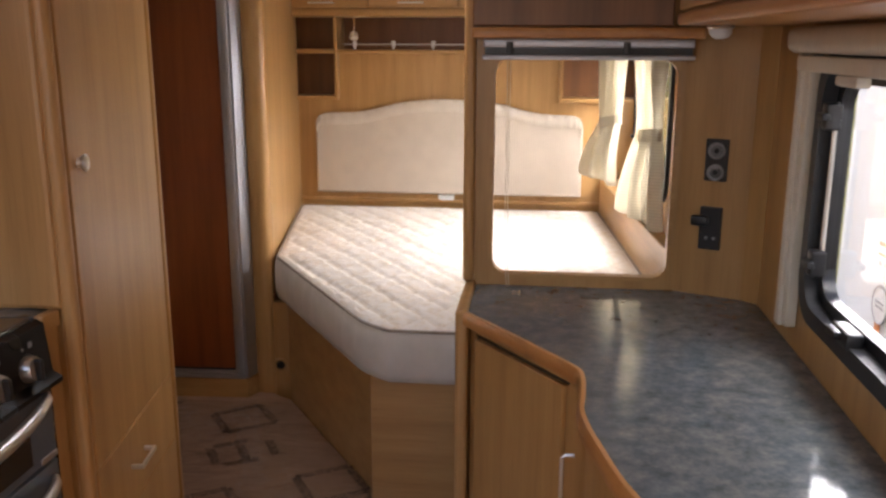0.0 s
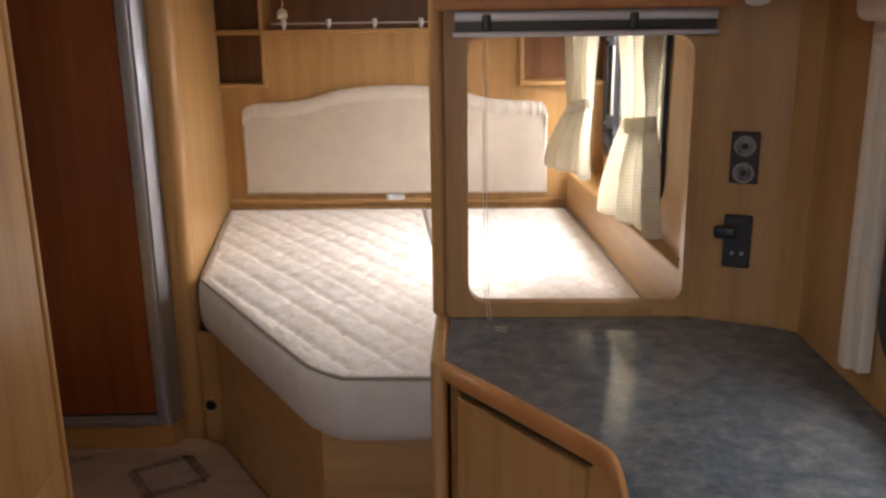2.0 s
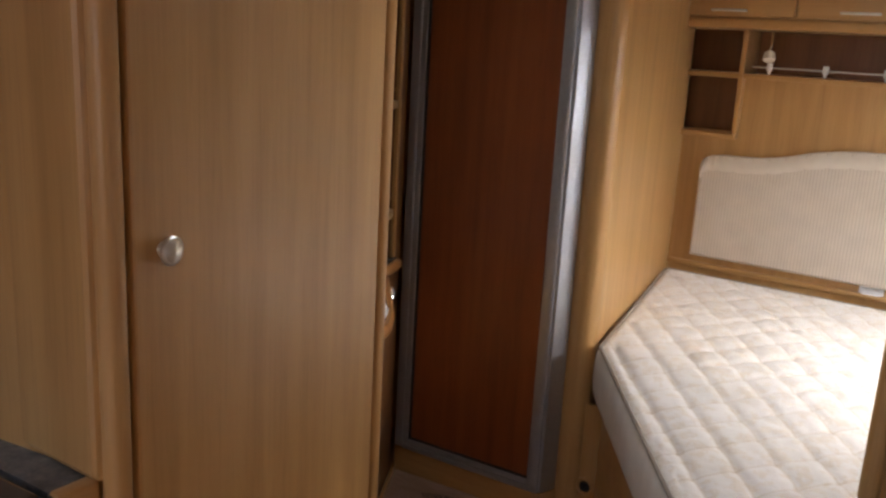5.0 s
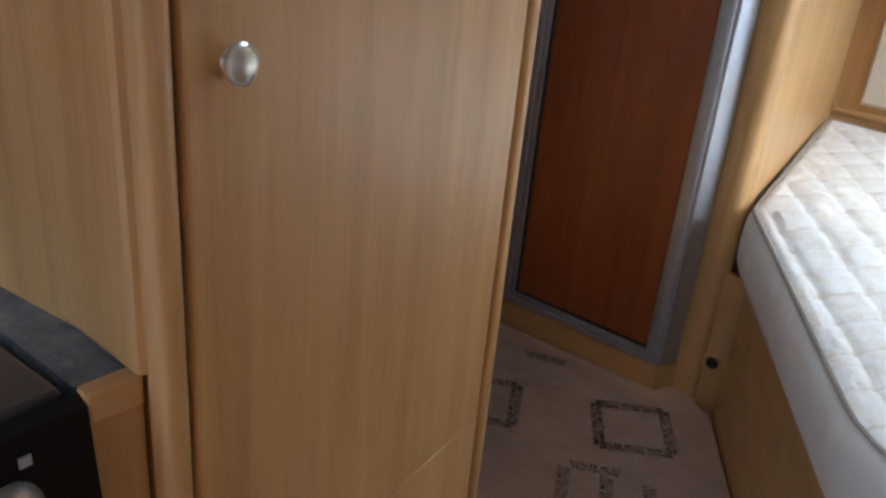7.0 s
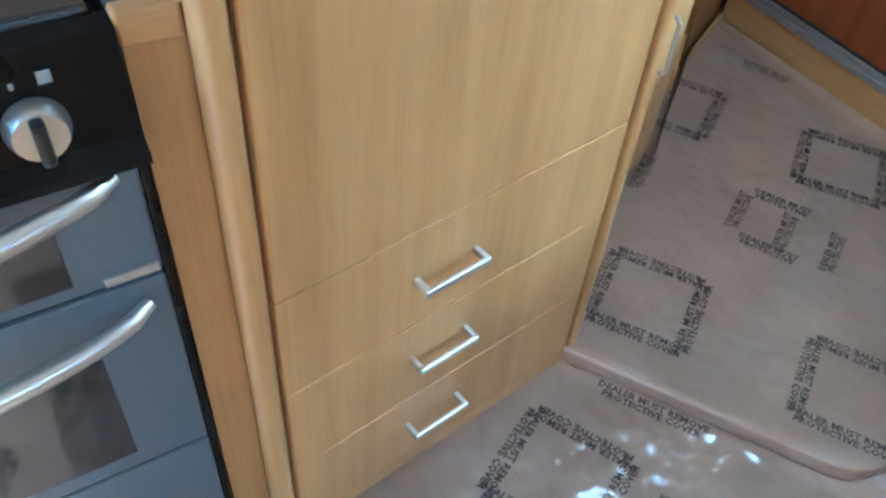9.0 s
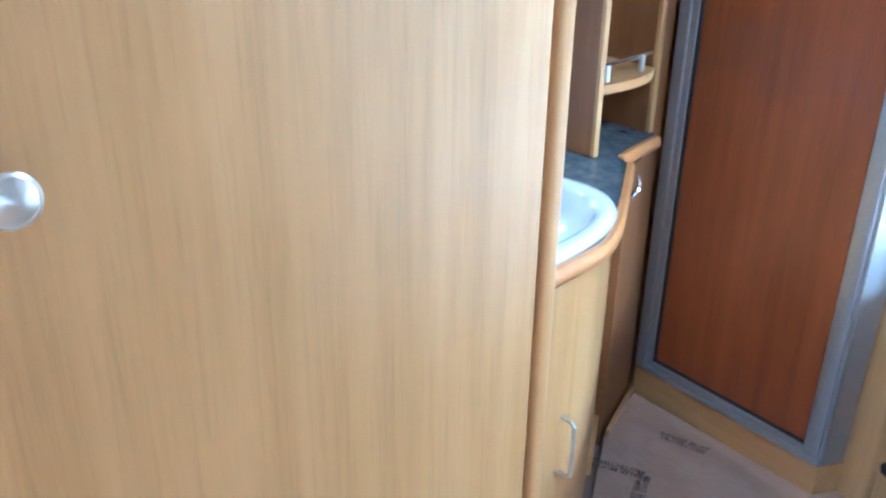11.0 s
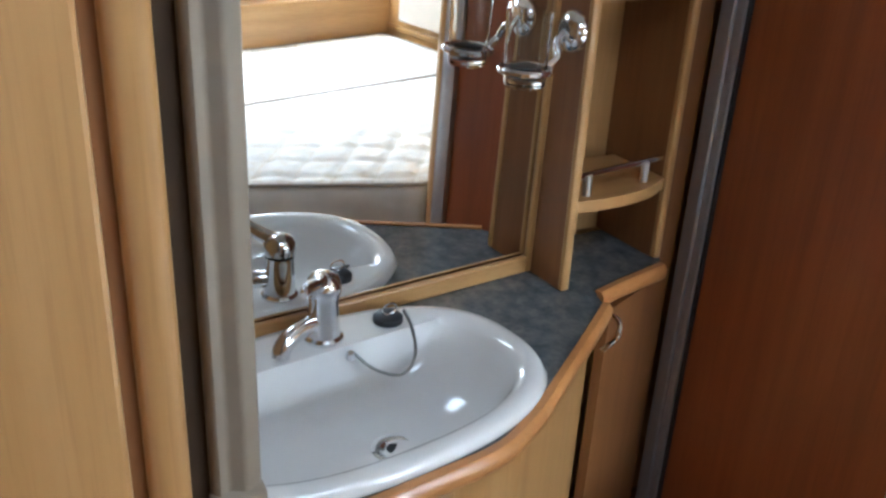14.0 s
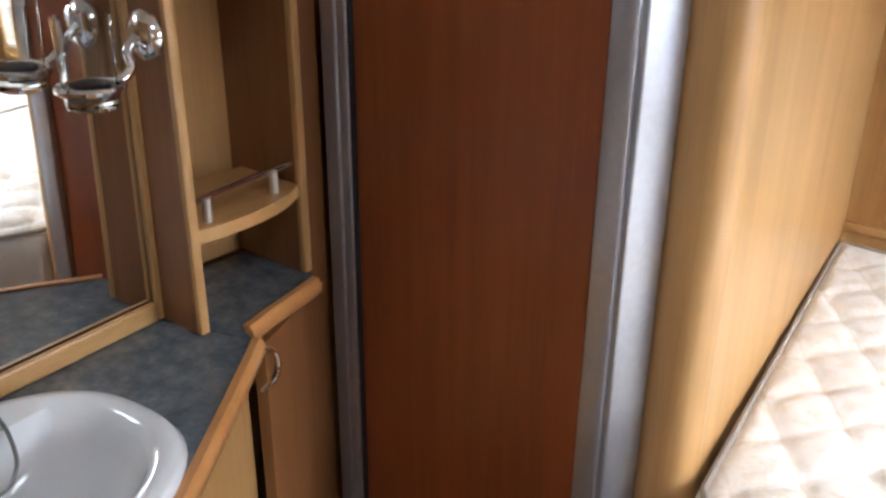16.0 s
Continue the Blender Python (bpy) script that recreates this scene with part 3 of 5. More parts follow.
part("ring", lathe([(0.018, 0), (0.031, 0), (0.031, 0.006), (0.026, 0.009), (0.020, 0.006), (0.018, 0.0)], (-0.515, 3.503, 0.062), (0, -1, 0)), wood_z, vt, "light brown ring")
part("grille", lathe([(0.021, 0.0), (0.021, 0.003)], (-0.515, 3.503, 0.062), (0, -1, 0)), black_plastic, vt, "black grille")
for k in range(3):
    part("slat", box(-0.530, 3.496, 0.048 + 0.011 * k, -0.500, 3.500, 0.052 + 0.011 * k), black_plastic, vt)

# bedside ledge under the window
thing("window_ledge", bevelled(prism([(1.042, 2.715), (0.886, 4.585), (XB, 4.585), (XB, 2.715)], 0.345, 0.735), 0.008, 2), wood_y, "light wood boxed ledge under the bed window", "ledge", kind="structure")
thing("ledge_opening", box(1.040, 2.90, 0.737, 1.048, 3.05, 0.740), gap_dark, "dark finger slot in the ledge", "slot", kind="structure")

# headboard
top = [(-0.605, 0.995), (-0.595, 1.035), (-0.57, 1.055), (-0.51, 1.062), (-0.40, 1.066), (-0.30, 1.080), (-0.18, 1.112), (-0.05, 1.130), (0.10, 1.137),
       (0.25, 1.130), (0.38, 1.112), (0.50, 1.080), (0.60, 1.066), (0.70, 1.062), (0.755, 1.055), (0.78, 1.035), (0.79, 0.995)]
hb = empty("headboard", "padded cream headboard with a curved top on the back wall", "headboard")


def padded(outline, y_front, y_back, r):
    bm = bmesh.new()
    lo = [bm.verts.new((x, y_back, z)) for x, z in outline]
    hi = [bm.verts.new((x, y_front, z)) for x, z in outline]
    k = len(outline)
    bm.faces.new(lo)
    f = bm.faces.new(hi[::-1])
    for i in range(k):
        bm.faces.new((lo[i], hi[i], hi[(i + 1) % k], lo[(i + 1) % k]))
    bmesh.ops.bevel(bm, geom=list(f.edges), offset=r, segments=3, affect="EDGES", profile=0.6)
    return bm


fine_top = [(p.x, p.y) for p in smooth_line([(x, z, 0) for x, z in top], 5)]
part("pad", padded([(0.79, 0.642), (-0.605, 0.642)] + fine_top, 4.548, 4.584, 0.014), head_fabric, hb, "ribbed cream pad", smooth=60)
low = [(x, z - (0.058 if 0 < i < len(fine_top) - 1 else 0.0)) for i, (x, z) in enumerate(fine_top)]
low = [(max(-0.59, min(0.775, x)), z) for x, z in low]
bm = bmesh.new()
k = len(fine_top)
g = []
for j in range(5):
    s = j / 4
    row = []
    for i in range(k):
        x = fine_top[i][0] * (1 - s) + low[i][0] * s
        z = fine_top[i][1] * (1 - s) + low[i][1] * s - 0.004
        row.append(bm.verts.new((max(-0.60, min(0.785, x)), 4.5475 - 0.008 * math.sin(math.pi * s) - 0.006 * math.sin(i * 2.1) * (1 - 0.6 * s), z)))
    g.append(row)
for a, b in zip(g, g[1:]):
    for i in range(k - 1):
        bm.faces.new((a[i], a[i + 1], b[i + 1], b[i]))
part("gathered_border", bm, head_border, hb, "gathered cream border", smooth=180)
thing("wall_socket", join(box(0.045, 4.577, 0.600, 0.130, 4.585, 0.640, 0.002), box(0.055, 4.572, 0.607, 0.120, 4.578, 0.633, 0.002)), white_plastic, "small white switch plate under the headboard", "switch")
thing("headboard_rail", box(-0.70, 4.572, 0.59, 0.90, 4.585, 0.612, 0.003), wood_x, "light wood rail under the headboard", "trim", kind="structure")

# shelves and lockers over the bed


def cubby(x0, x1, inner):
    """Two open cubbies; inner is the x of the upright beside the headboard."""
    sh = empty("cubby_shelf", "light wood cubby shelf on the back wall over the bed", "shelf", "cubby shelves over the bed")
    part("bottom_board", box(x0, 4.535, 1.130, x1, 4.72, 1.150, 0.003), wood_x, sh)
    part("middle_board", box(x0, 4.535, 1.366, x1, 4.72, 1.386, 0.003), wood_x, sh)
    part("side_board", box(inner - 0.009, 4.545, 1.150, inner + 0.009, 4.72, 1.55, 0.003), wood_z, sh)
    part("back_board", box(x0, 4.690, 1.150, x1, 4.702, 1.55), brown_wood, sh)


cubby(-0.725, -0.478, -0.487)
cubby(0.662, XB - 0.002, 0.671)
thing("gallery_shelf", box(-0.476, 4.535, 1.366, 0.660, 4.72, 1.386, 0.003), wood_x, "long light wood shelf over the headboard", "shelf")
gr = empty("gallery_rail", "thin rail with white posts along the shelf", "rail")
part("bar", tube([(-0.45, 4.55, 1.412), (0.65, 4.55, 1.412)], 0.003), silver, gr)
for x in (-0.385, -0.185, 0.02, 0.225, 0.43, 0.64):
    part("post", lathe([(0.006, 0), (0.006, 0.012), (0.011, 0.016), (0.011, 0.042), (0.006, 0.044)], (x, 4.55, 1.386), n=12), white_plastic, gr, "white rail post")
oc = empty("bed_locker", "light wood overhead locker row over the bed", "cabinet")
part("body", box(-0.745, 4.44, 1.585, XB, 4.72, CE), wood_z, oc)
part("cornice", box(-0.755, 4.425, 1.548, XB, 4.72, 1.585, 0.008), wood_x, oc, "light wood cornice")
for x in (-0.735, -0.285, 0.165, 0.615):
    d = part("door", box(x, 4.424, 1.590, x + 0.442, 4.439, CE - 0.02, 0.005), wood_x, oc)
    bow_handle((x + 0.15, 4.424, 1.612), (x + 0.27, 4.424, 1.612), (0, -0.02, 0), 0.005, silver, d)
sp = empty("reading_spotlight", "small white and chrome reading spotlight under the locker", "spotlight")
part("stem", tube([(-0.375, 4.50, 1.548), (-0.375, 4.50, 1.495), (-0.378, 4.495, 1.475)], 0.005), chrome, sp)
part("head", lathe([(0.010, 0), (0.019, 0.008), (0.023, 0.028), (0.021, 0.036), (0.012, 0.034)], (-0.380, 4.505, 1.472), (0.1, -0.45, -1), 16), cream_plastic, sp, "cream lamp head")

# curtains at the bed window


def curtain(ends, z_top, z_tie, z_bot, label):
    """A pleated curtain gathered by a tie-back; ends gives its two edges (y, x) in plan at the top, the tie and the hem."""
    c = empty("curtain", label, "curtain", "bed window curtains")
    bm = bmesh.new()
    nz, nu = 40, 72
    rows = []
    for i in range(nz + 1):
        z = z_top + (z_bot - z_top) * i / nz
        if z > z_tie:
            q = (z_top - z) / (z_top - z_tie)
            e, a, b = q * q * (3 - 2 * q), ends[0], ends[1]
        else:
            q = (z_tie - z) / (z_tie - z_bot)
            e, a, b = math.sin(q * math.pi / 2), ends[1], ends[2]
        far, near = (Vector(a[k]) * (1 - e) + Vector(b[k]) * e for k in (0, 1))
        d = near - far
        o = Vector((-d.y, d.x)).normalized()
        amp = 0.009 + 0.085 * d.length
        row = []
        for j in range(nu + 1):
            u = j / nu
            fold = math.sin(u * 30 + 0.9 * math.sin(u * 9 + i * 0.06)) * amp * (0.7 + 0.3 * math.sin(u * 17)) + 0.012 * noise.noise((u * 4, z * 6, far.x))
            p = far + d * u + o * fold
            hem = 0.012 * math.sin(u * 30 + 1.0) if i == nz else 0.0
            row.append(bm.verts.new((p.y, p.x, z + hem)))
        rows.append(row)
    for a, b in zip(rows, rows[1:]):
        for j in range(nu):
            bm.faces.new((a[j], a[j + 1], b[j + 1], b[j]))
    ym, xm = (Vector(ends[1][0]) + Vector(ends[1][1])) / 2
    dm = Vector(ends[1][1]) - Vector(ends[1][0])
    wm, om = dm.length / 2 + 0.006, Vector((-dm.y, dm.x)).normalized()
    dm.normalize()
    bmesh.ops.solidify(bm, geom=bm.faces[:], thickness=0.003)
    part("cloth", bm, curtain_fabric, c, "pleated cream cloth", smooth=180)
    band = []
    for k in range(18):
        t = 2 * math.pi * k / 18
        p = Vector((ym, xm)) + dm * wm * math.sin(t) + om * 0.026 * math.cos(t)
        band.append((p.y, p.x, z_tie + 0.014 * math.sin(t)))
    bm = bmesh.new()
    lo = [bm.verts.new((x, y, z - 0.024)) for x, y, z in band]
    hi = [bm.verts.new((x, y, z + 0.024)) for x, y, z in band]
    for i in range(18):
        bm.faces.new((lo[i], lo[(i + 1) % 18], hi[(i + 1) % 18], hi[i]))
    bmesh.ops.solidify(bm, geom=bm.faces[:], thickness=0.004)
    part("tie_back", bm, curtain_fabric, c, "cream tie-back", smooth=60)
    return c


curtain([((4.47, 0.875), (4.25, 0.955)), ((4.43, 0.868), (4.30, 0.950)), ((4.48, 0.800), (4.12, 0.922))], 1.50, 1.055, 0.785, "cream curtain tied back at the bed window's far side")
curtain([((3.55, 0.945), (3.22, 1.008)), ((3.50, 0.962), (3.30, 1.006)), ((3.58, 0.915), (3.18, 1.000))], 1.50, 1.085, 0.770, "cream curtain tied back at the bed window's near side")
tr = thing("curtain_rail", box(1.0, 2.75, 1.50, 1.03, 4.55, 1.52, 0.004), white_plastic, "white curtain rail over the bed window", "rail")

# ---- hatch blind and shelf over it ----
thing("hatch_shelf", box(0.372, 2.575, 1.437, 1.02, YP, 1.468, 0.008), trim_wood, "orange-brown wood strip over the hatch", "trim", kind="structure")
hbld = empty("hatch_blind", "grey aluminium blind cassette over the hatch with cords", "blind")
part("cassette", box(0.405, 2.615, 1.412, 0.998, YP - 0.002, 1.437, 0.004), aluminium, hbld)
part("slot", box(0.408, 2.625, 1.392, 0.995, YP - 0.002, 1.412), black_plastic, hbld, "dark slot")
part("bottom_bar", box(0.402, 2.608, 1.378, 1.0, YP - 0.004, 1.392, 0.004), aluminium, hbld)
for x in (0.47, 0.80):
    part("bracket", box(x, 2.607, 1.392, x + 0.02, 2.625, 1.428, 0.003), black_plastic, hbld)
for x in (0.474, 0.482):
    part("cord", tube([(x, 2.665, 1.385), (x - 0.001, 2.66, 1.0), (x + 0.004, 2.655, 0.75), (x + 0.010, 2.64, 0.694)], 0.0011, 5), cream_plastic, hbld, "thin cord")
clip = thing("cord_clip", tube([(0.50, 2.60, 0.694), (0.53, 2.585, 0.697), (0.505, 2.573, 0.694), (0.53, 2.560, 0.696)], 0.003, 6), clear_glass, "clear plastic cord clip lying on the counter", "clip")

# ---- sideboard with the grey counter ----
front = [(0.386, 2.372), (0.52, 2.200), (0.655, 2.015), (0.684, 1.965), (0.690, 1.90), (0.686, 1.82), (0.680, 1.74), (0.689, 1.66), (0.706, 1.58), (0.735, 1.455), (0.775, 1.35), (0.825, 1.27), (0.89, 1.20), (0.97, 1.16), (1.06, 1.15)]
fine = front[:2] + [(p.x, p.y) for p in smooth_line([(x, y, 0) for x, y in front[2:]], 4)]
backline = [(XR - 0.003, 1.15), (XR - 0.003, 2.555), (1.170, 2.594), (0.986, YP - 0.004), (0.39, YP - 0.004)]
swt = empty("sideboard_worktop", "glossy grey-blue laminate worktop on the sideboard", "worktop")
part("top", prism(fine + backline, 0.655, 0.690), counter_mat, swt)


def edging(line, z0, z1, t, parent, label):
    """A rounded wooden nosing along a plan line."""
    bm = bmesh.new()
    pts = [Vector((x, y, 0)) for x, y in line]
    sec = [(-0.001, z0), (t * 0.6, z0), (t, z0 + 0.008), (t * 1.05, (z0 + z1) / 2), (t, z1 - 0.008), (t * 0.6, z1), (-0.001, z1)]
    rings = []
    for i, p in enumerate(pts):
        d = (pts[min(i + 1, len(pts) - 1)] - pts[max(i - 1, 0)]).normalized()
        o = Vector((d.y, -d.x, 0))
        rings.append([bm.verts.new(p - o * a * -1 + Vector((0, 0, z))) for a, z in sec])
    for a, b in zip(rings, rings[1:]):
        for j in range(len(sec) - 1):
            bm.faces.new((a[j], a[j + 1], b[j + 1], b[j]))
        bm.faces.new((a[-1], a[0], b[0], b[-1]))
    bm.faces.new(rings[0][::-1])
    bm.faces.new(rings[-1])
    return part("edging", bm, trim_wood, parent, label, smooth=50)


edging(fine, 0.652, 0.694, 0.014, swt, "orange-brown rounded wooden edge on the worktop")
inset = []
pv = [Vector(p) for p in fine]
for i, p in enumerate(pv):
    d = (pv[min(i + 1, len(pv) - 1)] - pv[max(i - 1, 0)]).normalized()
    inset.append(tuple(p - Vector((d.y, -d.x)) * 0.012))
sb = empty("sideboard", "light wood sideboard with a slanting door and curved end", "cabinet")
part("body", prism(inset + [(XR - 0.004, 1.18), (XR - 0.004, 2.55), (1.165, 2.59), (0.98, YP - 0.006), (0.40, YP - 0.006)], FL, 0.654), wood_z, sb)
part("side_panel", box(0.352, 2.366, FL, 0.388, 2.722, 0.698, 0.012, 3), wood_z, sb, "rounded light wood side panel")
A, B = Vector(inset[0]), Vector(inset[2])
dd = (B - A).normalized()
dr = part("door", board(A + dd * 0.045, B - dd * 0.012, 0.016, FL + 0.06, 0.628, 0.004, side=-1), wood_z, sb, "light wood door")
part("gap", board(A + dd * 0.0425, A + dd * 0.045, 0.003, FL + 0.05, 0.632, side=-1), gap_dark, sb)
part("gap_top", board(A + dd * 0.032, B - dd * 0.005, 0.003, 0.630, 0.635, side=-1), gap_dark, sb)
kp = B - dd * 0.06
part("knob", lathe([(0.008, 0), (0.008, 0.014), (0.018, 0.018), (0.020, 0.024), (0.012, 0.030)], (kp.x - 0.016 * dd.y, kp.y + 0.016 * dd.x * -1, 0.44), (-dd.y, -abs(dd.x), 0), 16), silver, dr, "satin silver knob")
bow_handle((0.672, 1.88, 0.40), (0.672, 1.88, 0.52), (-0.028, 0, 0), 0.005, silver, sb)

# ---- sockets on the corner panel ----
ca, cbv = Vector((0.988, YP)), Vector((1.172, 2.598))
cd = (cbv - ca).normalized()
cn = Vector((cd.y, -cd.x)) * 1.0
if cn.y > 0:
    cn = -cn


def on_corner(s, w, z):
    p = ca + cd * s + cn * w
    return (p.x, p.y, z)


def corner_box(s0, s1, z0, z1, w0, w1, r=0.003):
    bm = box(s0, w0, z0, s1, w1, z1, r)
    for v in bm.verts:
        v.co = Vector(on_corner(v.co.x, v.co.y, v.co.z))
    return bm


def corner_axis():
    return (cn.x, cn.y, 0)


ds = empty("double_socket", "black double wall socket on the corner panel", "socket")
part("plate", corner_box(0.074, 0.138, 1.036, 1.158, 0.0, 0.012), black_plastic, ds, "black plastic plate")
for z in (1.062, 1.125):
    sk = part("socket_ring", lathe([(0.024, 0), (0.024, 0.004), (0.019, 0.004), (0.017, 0.001), (0.017, 0.0)], on_corner(0.106, 0.012, z), corner_axis(), 20), grey_print, ds, "grey socket well")
    part("contact", lathe([(0.008, 0), (0.008, 0.003)], on_corner(0.106, 0.012, z), corner_axis(), 12), black_plastic, sk)
ks = empty("switch_panel", "black switch panel with a plugged lead on the corner panel", "socket")
part("plate", corner_box(0.071, 0.134, 0.832, 0.960, 0.0, 0.014), black_plastic, ks)
part("plug", corner_box(0.050, 0.101, 0.905, 0.935, 0.014, 0.042, 0.008), black_plastic, ks, "black plug")
for s in (0.094, 0.116):
    part("contact", lathe([(0.005, 0), (0.005, 0.003)], on_corner(s, 0.014, 0.868), corner_axis(), 10), grey_print, ks)

# ---- overhead lockers over the counter ----
ol = empty("counter_locker", "dark-lit light wood overhead locker row over the counter window", "cabinet")
part("body", box(0.955, -0.6, 1.505, XR - 0.002, 2.56, CE - 0.002), wood_y, ol)
part("pelmet", box(0.935, -0.62, 1.472, XR - 0.002, 2.565, 1.504, 0.008), trim_wood, ol, "orange-brown wooden pelmet")
for y in (2.06, 1.48, 0.90, 0.32):
    d = part("door", box(0.938, y - 0.08, 1.512, 0.954, y + 0.485, CE - 0.02, 0.005), wood_y, ol)
    bow_handle((0.938, y + 0.15, 1.535), (0.938, y + 0.27, 1.535), (-0.022, 0, 0), 0.005, silver, d)
thing("partition_locker", box(0.374, 2.60, 1.470, 0.934, YP - 0.001, CE - 0.002, 0.004), brown_wood, "brown wood locker front over the hatch", "cabinet")
dl = empty("downlight", "small white dome lamp under the overhead locker", "lamp")
part("ring", lathe([(0.034, 0), (0.036, 0.006), (0.030, 0.010)], (1.035, 2.47, 1.472), (0, 0, -1)), silver, dl)
part("shade", lathe([(0.030, 0), (0.029, 0.012), (0.022, 0.022), (0.010, 0.027)], (1.035, 2.47, 1.464), (0, 0, -1)), white_plastic, dl, "white dome")

# ---- wardrobe with drawers ----
XW, WY, WR = -0.374, 1.715, 2.308     # front face, and its two upright joints
wd = empty("wardrobe", "tall light wood wardrobe with a knobbed door over three drawers", "wardrobe")
part("body", box(-1.28, WY - 0.02, FL, XW - 0.018, WR + 0.003, CE - 0.002), wood_z, wd)
part("left_post", bevelled(prism([(XW - 0.035, WY - 0.036), (XW, WY - 0.036), (XW, WY - 0.004), (XW - 0.035, WY - 0.004)], FL, CE - 0.002), 0.014, 4), wood_z, wd, "rounded light wood corner post")
part("left_gap", box(XW - 0.019, WY - 0.005, FL, XW - 0.012, WY + 0.005, CE - 0.003), brown_wood, wd, "brown joint")
part("right_post", bevelled(prism([(XW - 0.045, WR + 0.005), (XW + 0.002, WR + 0.005), (XW + 0.003, WR + 0.031), (XW - 0.045, WR + 0.031)], FL, CE - 0.002), 0.009, 3), wood_z, wd, "rounded light wood corner post")
part("right_gap", box(XW - 0.019, WR - 0.006, FL, XW - 0.010, WR + 0.006, CE - 0.003), brown_wood, wd, "brown joint")
d = part("door", box(XW - 0.018, WY, 0.502, XW, WR - 0.005, CE - 0.02, 0.004), wood_z, wd, "light wood door")
part("knob", lathe([(0.010, 0), (0.009, 0.003), (0.008, 0.007), (0.0155, 0.010), (0.0190, 0.014), (0.0190, 0.017), (0.0165, 0.019), (0.0155, 0.0185), (0.008, 0.0215), (0.001, 0.0225)], (XW, WY + 0.049, 1.180), (1, 0, 0), 28), silver, d, "round satin silver knob")
for z0, z1, zh in ((0.308, 0.500, 0.406), (0.116, 0.306, 0.226), (-0.062, 0.114, 0.038)):
    d = part("drawer", box(XW - 0.018, WY, z0, XW, WR - 0.005, z1, 0.003), wood_z, wd, "light wood drawer front")
    flat_pull((XW, WY + 0.202, zh), (XW, WY + 0.313, zh), 0.030, d)
part("plinth", box(XW - 0.018, WY, FL, XW - 0.001, WR - 0.005, -0.064), wood_x, wd, "light wood plinth strip")

# the wardrobe's front is turned a little out of the aisle
wd.matrix_world = Matrix.Translation((XW, WY, 0)) @ Matrix.Rotation(radians(8.2), 4, "Z") @ Matrix.Translation((-XW, -WY, 0))

# ---- washroom doorway ----
jb = empty("washroom_door", "folded beige concertina door against its jamb", "door", kind="structure")
part("stack", bevelled(prism([(-0.50, 2.262), (-0.445, 2.262), (-0.438, 2.268), (-0.445, 2.276), (-0.438, 2.288), (-0.445, 2.302), (-0.50, 2.302)], FL, CE - 0.002), 0.003, 2), beige_plastic, jb, "beige folded door leaf")
part("dark_gap", box(-0.52, 2.222, FL, -0.452, 2.262, CE - 0.002), gap_dark, jb, "dark brown joint")
part("jamb", box(-0.52, 2.170, FL, -0.461, 2.222, CE - 0.002, 0.004), wood_z, jb, "light wood jamb")
stp = part("strike", box(-0.4445, 2.264, 0.833, -0.434, 2.281, 0.918, 0.002), white_plastic, jb, "white strike plate")
for z in (0.843, 0.880):
    part("slot", box(-0.4345, 2.268, z, -0.4325, 2.277, z + 0.028), black_plastic, stp)
part("collar", box(-0.452, 2.260, 0.935, -0.434, 2.304, 0.950, 0.003), beige_plastic, jb)

jb.location = (-0.125, 0.098, 0)

# ---- washroom ----
VZ = 0.815
before = set(bpy.data.objects)


def vanity_front():
    raw = [(-0.560, 2.20), (-0.572, 2.27), (-0.590, 2.385), (-0.612, 2.50), (-0.628, 2.585), (-0.645, 2.632), (-0.690, 2.700), (-0.800, 2.830), (-0.882, 2.925), (-0.905, 2.950)]
    return raw[:4] + [(p.x, p.y) for p in smooth_line([(x, y, 0) for x, y in raw[4:7]], 4)] + raw[7:]


vf = vanity_front()
shelf_edge = [(-0.930, 2.955), (-0.944, 2.962), (-0.965, 3.02), (-1.000, 3.135)]
BACK = Vector((-1.058, 2.886))
MT = radians(10.0)
MD = Vector((math.sin(MT), -math.cos(MT)))
M1 = BACK + MD * 0.66
vt_poly = vf + shelf_edge + [(-1.02, 3.15), (-1.17, 3.13), (-1.15, 2.90), tuple(BACK), tuple(M1), (-0.60, 2.215)]

basin_c, BA, BBW = Vector((-0.791, 2.484)), 0.248, 0.153
BT = radians(11.5)
BU, BV = Vector((-math.sin(BT), math.cos(BT))), Vector((math.cos(BT), math.sin(BT)))


def oval(s, k=48, ex=2.5, grow=0.0):
    out = []
    for i in range(k):
        t = 2 * math.pi * i / k
        c, q = math.cos(t), math.sin(t)
        u = math.copysign(abs(c) ** (2 / ex), c) * (BA * s + grow)
        v = math.copysign(abs(q) ** (2 / ex), q) * (BBW * s + grow)
        p = basin_c + BU * u + BV * v
        out.append((p.x, p.y))
    return out


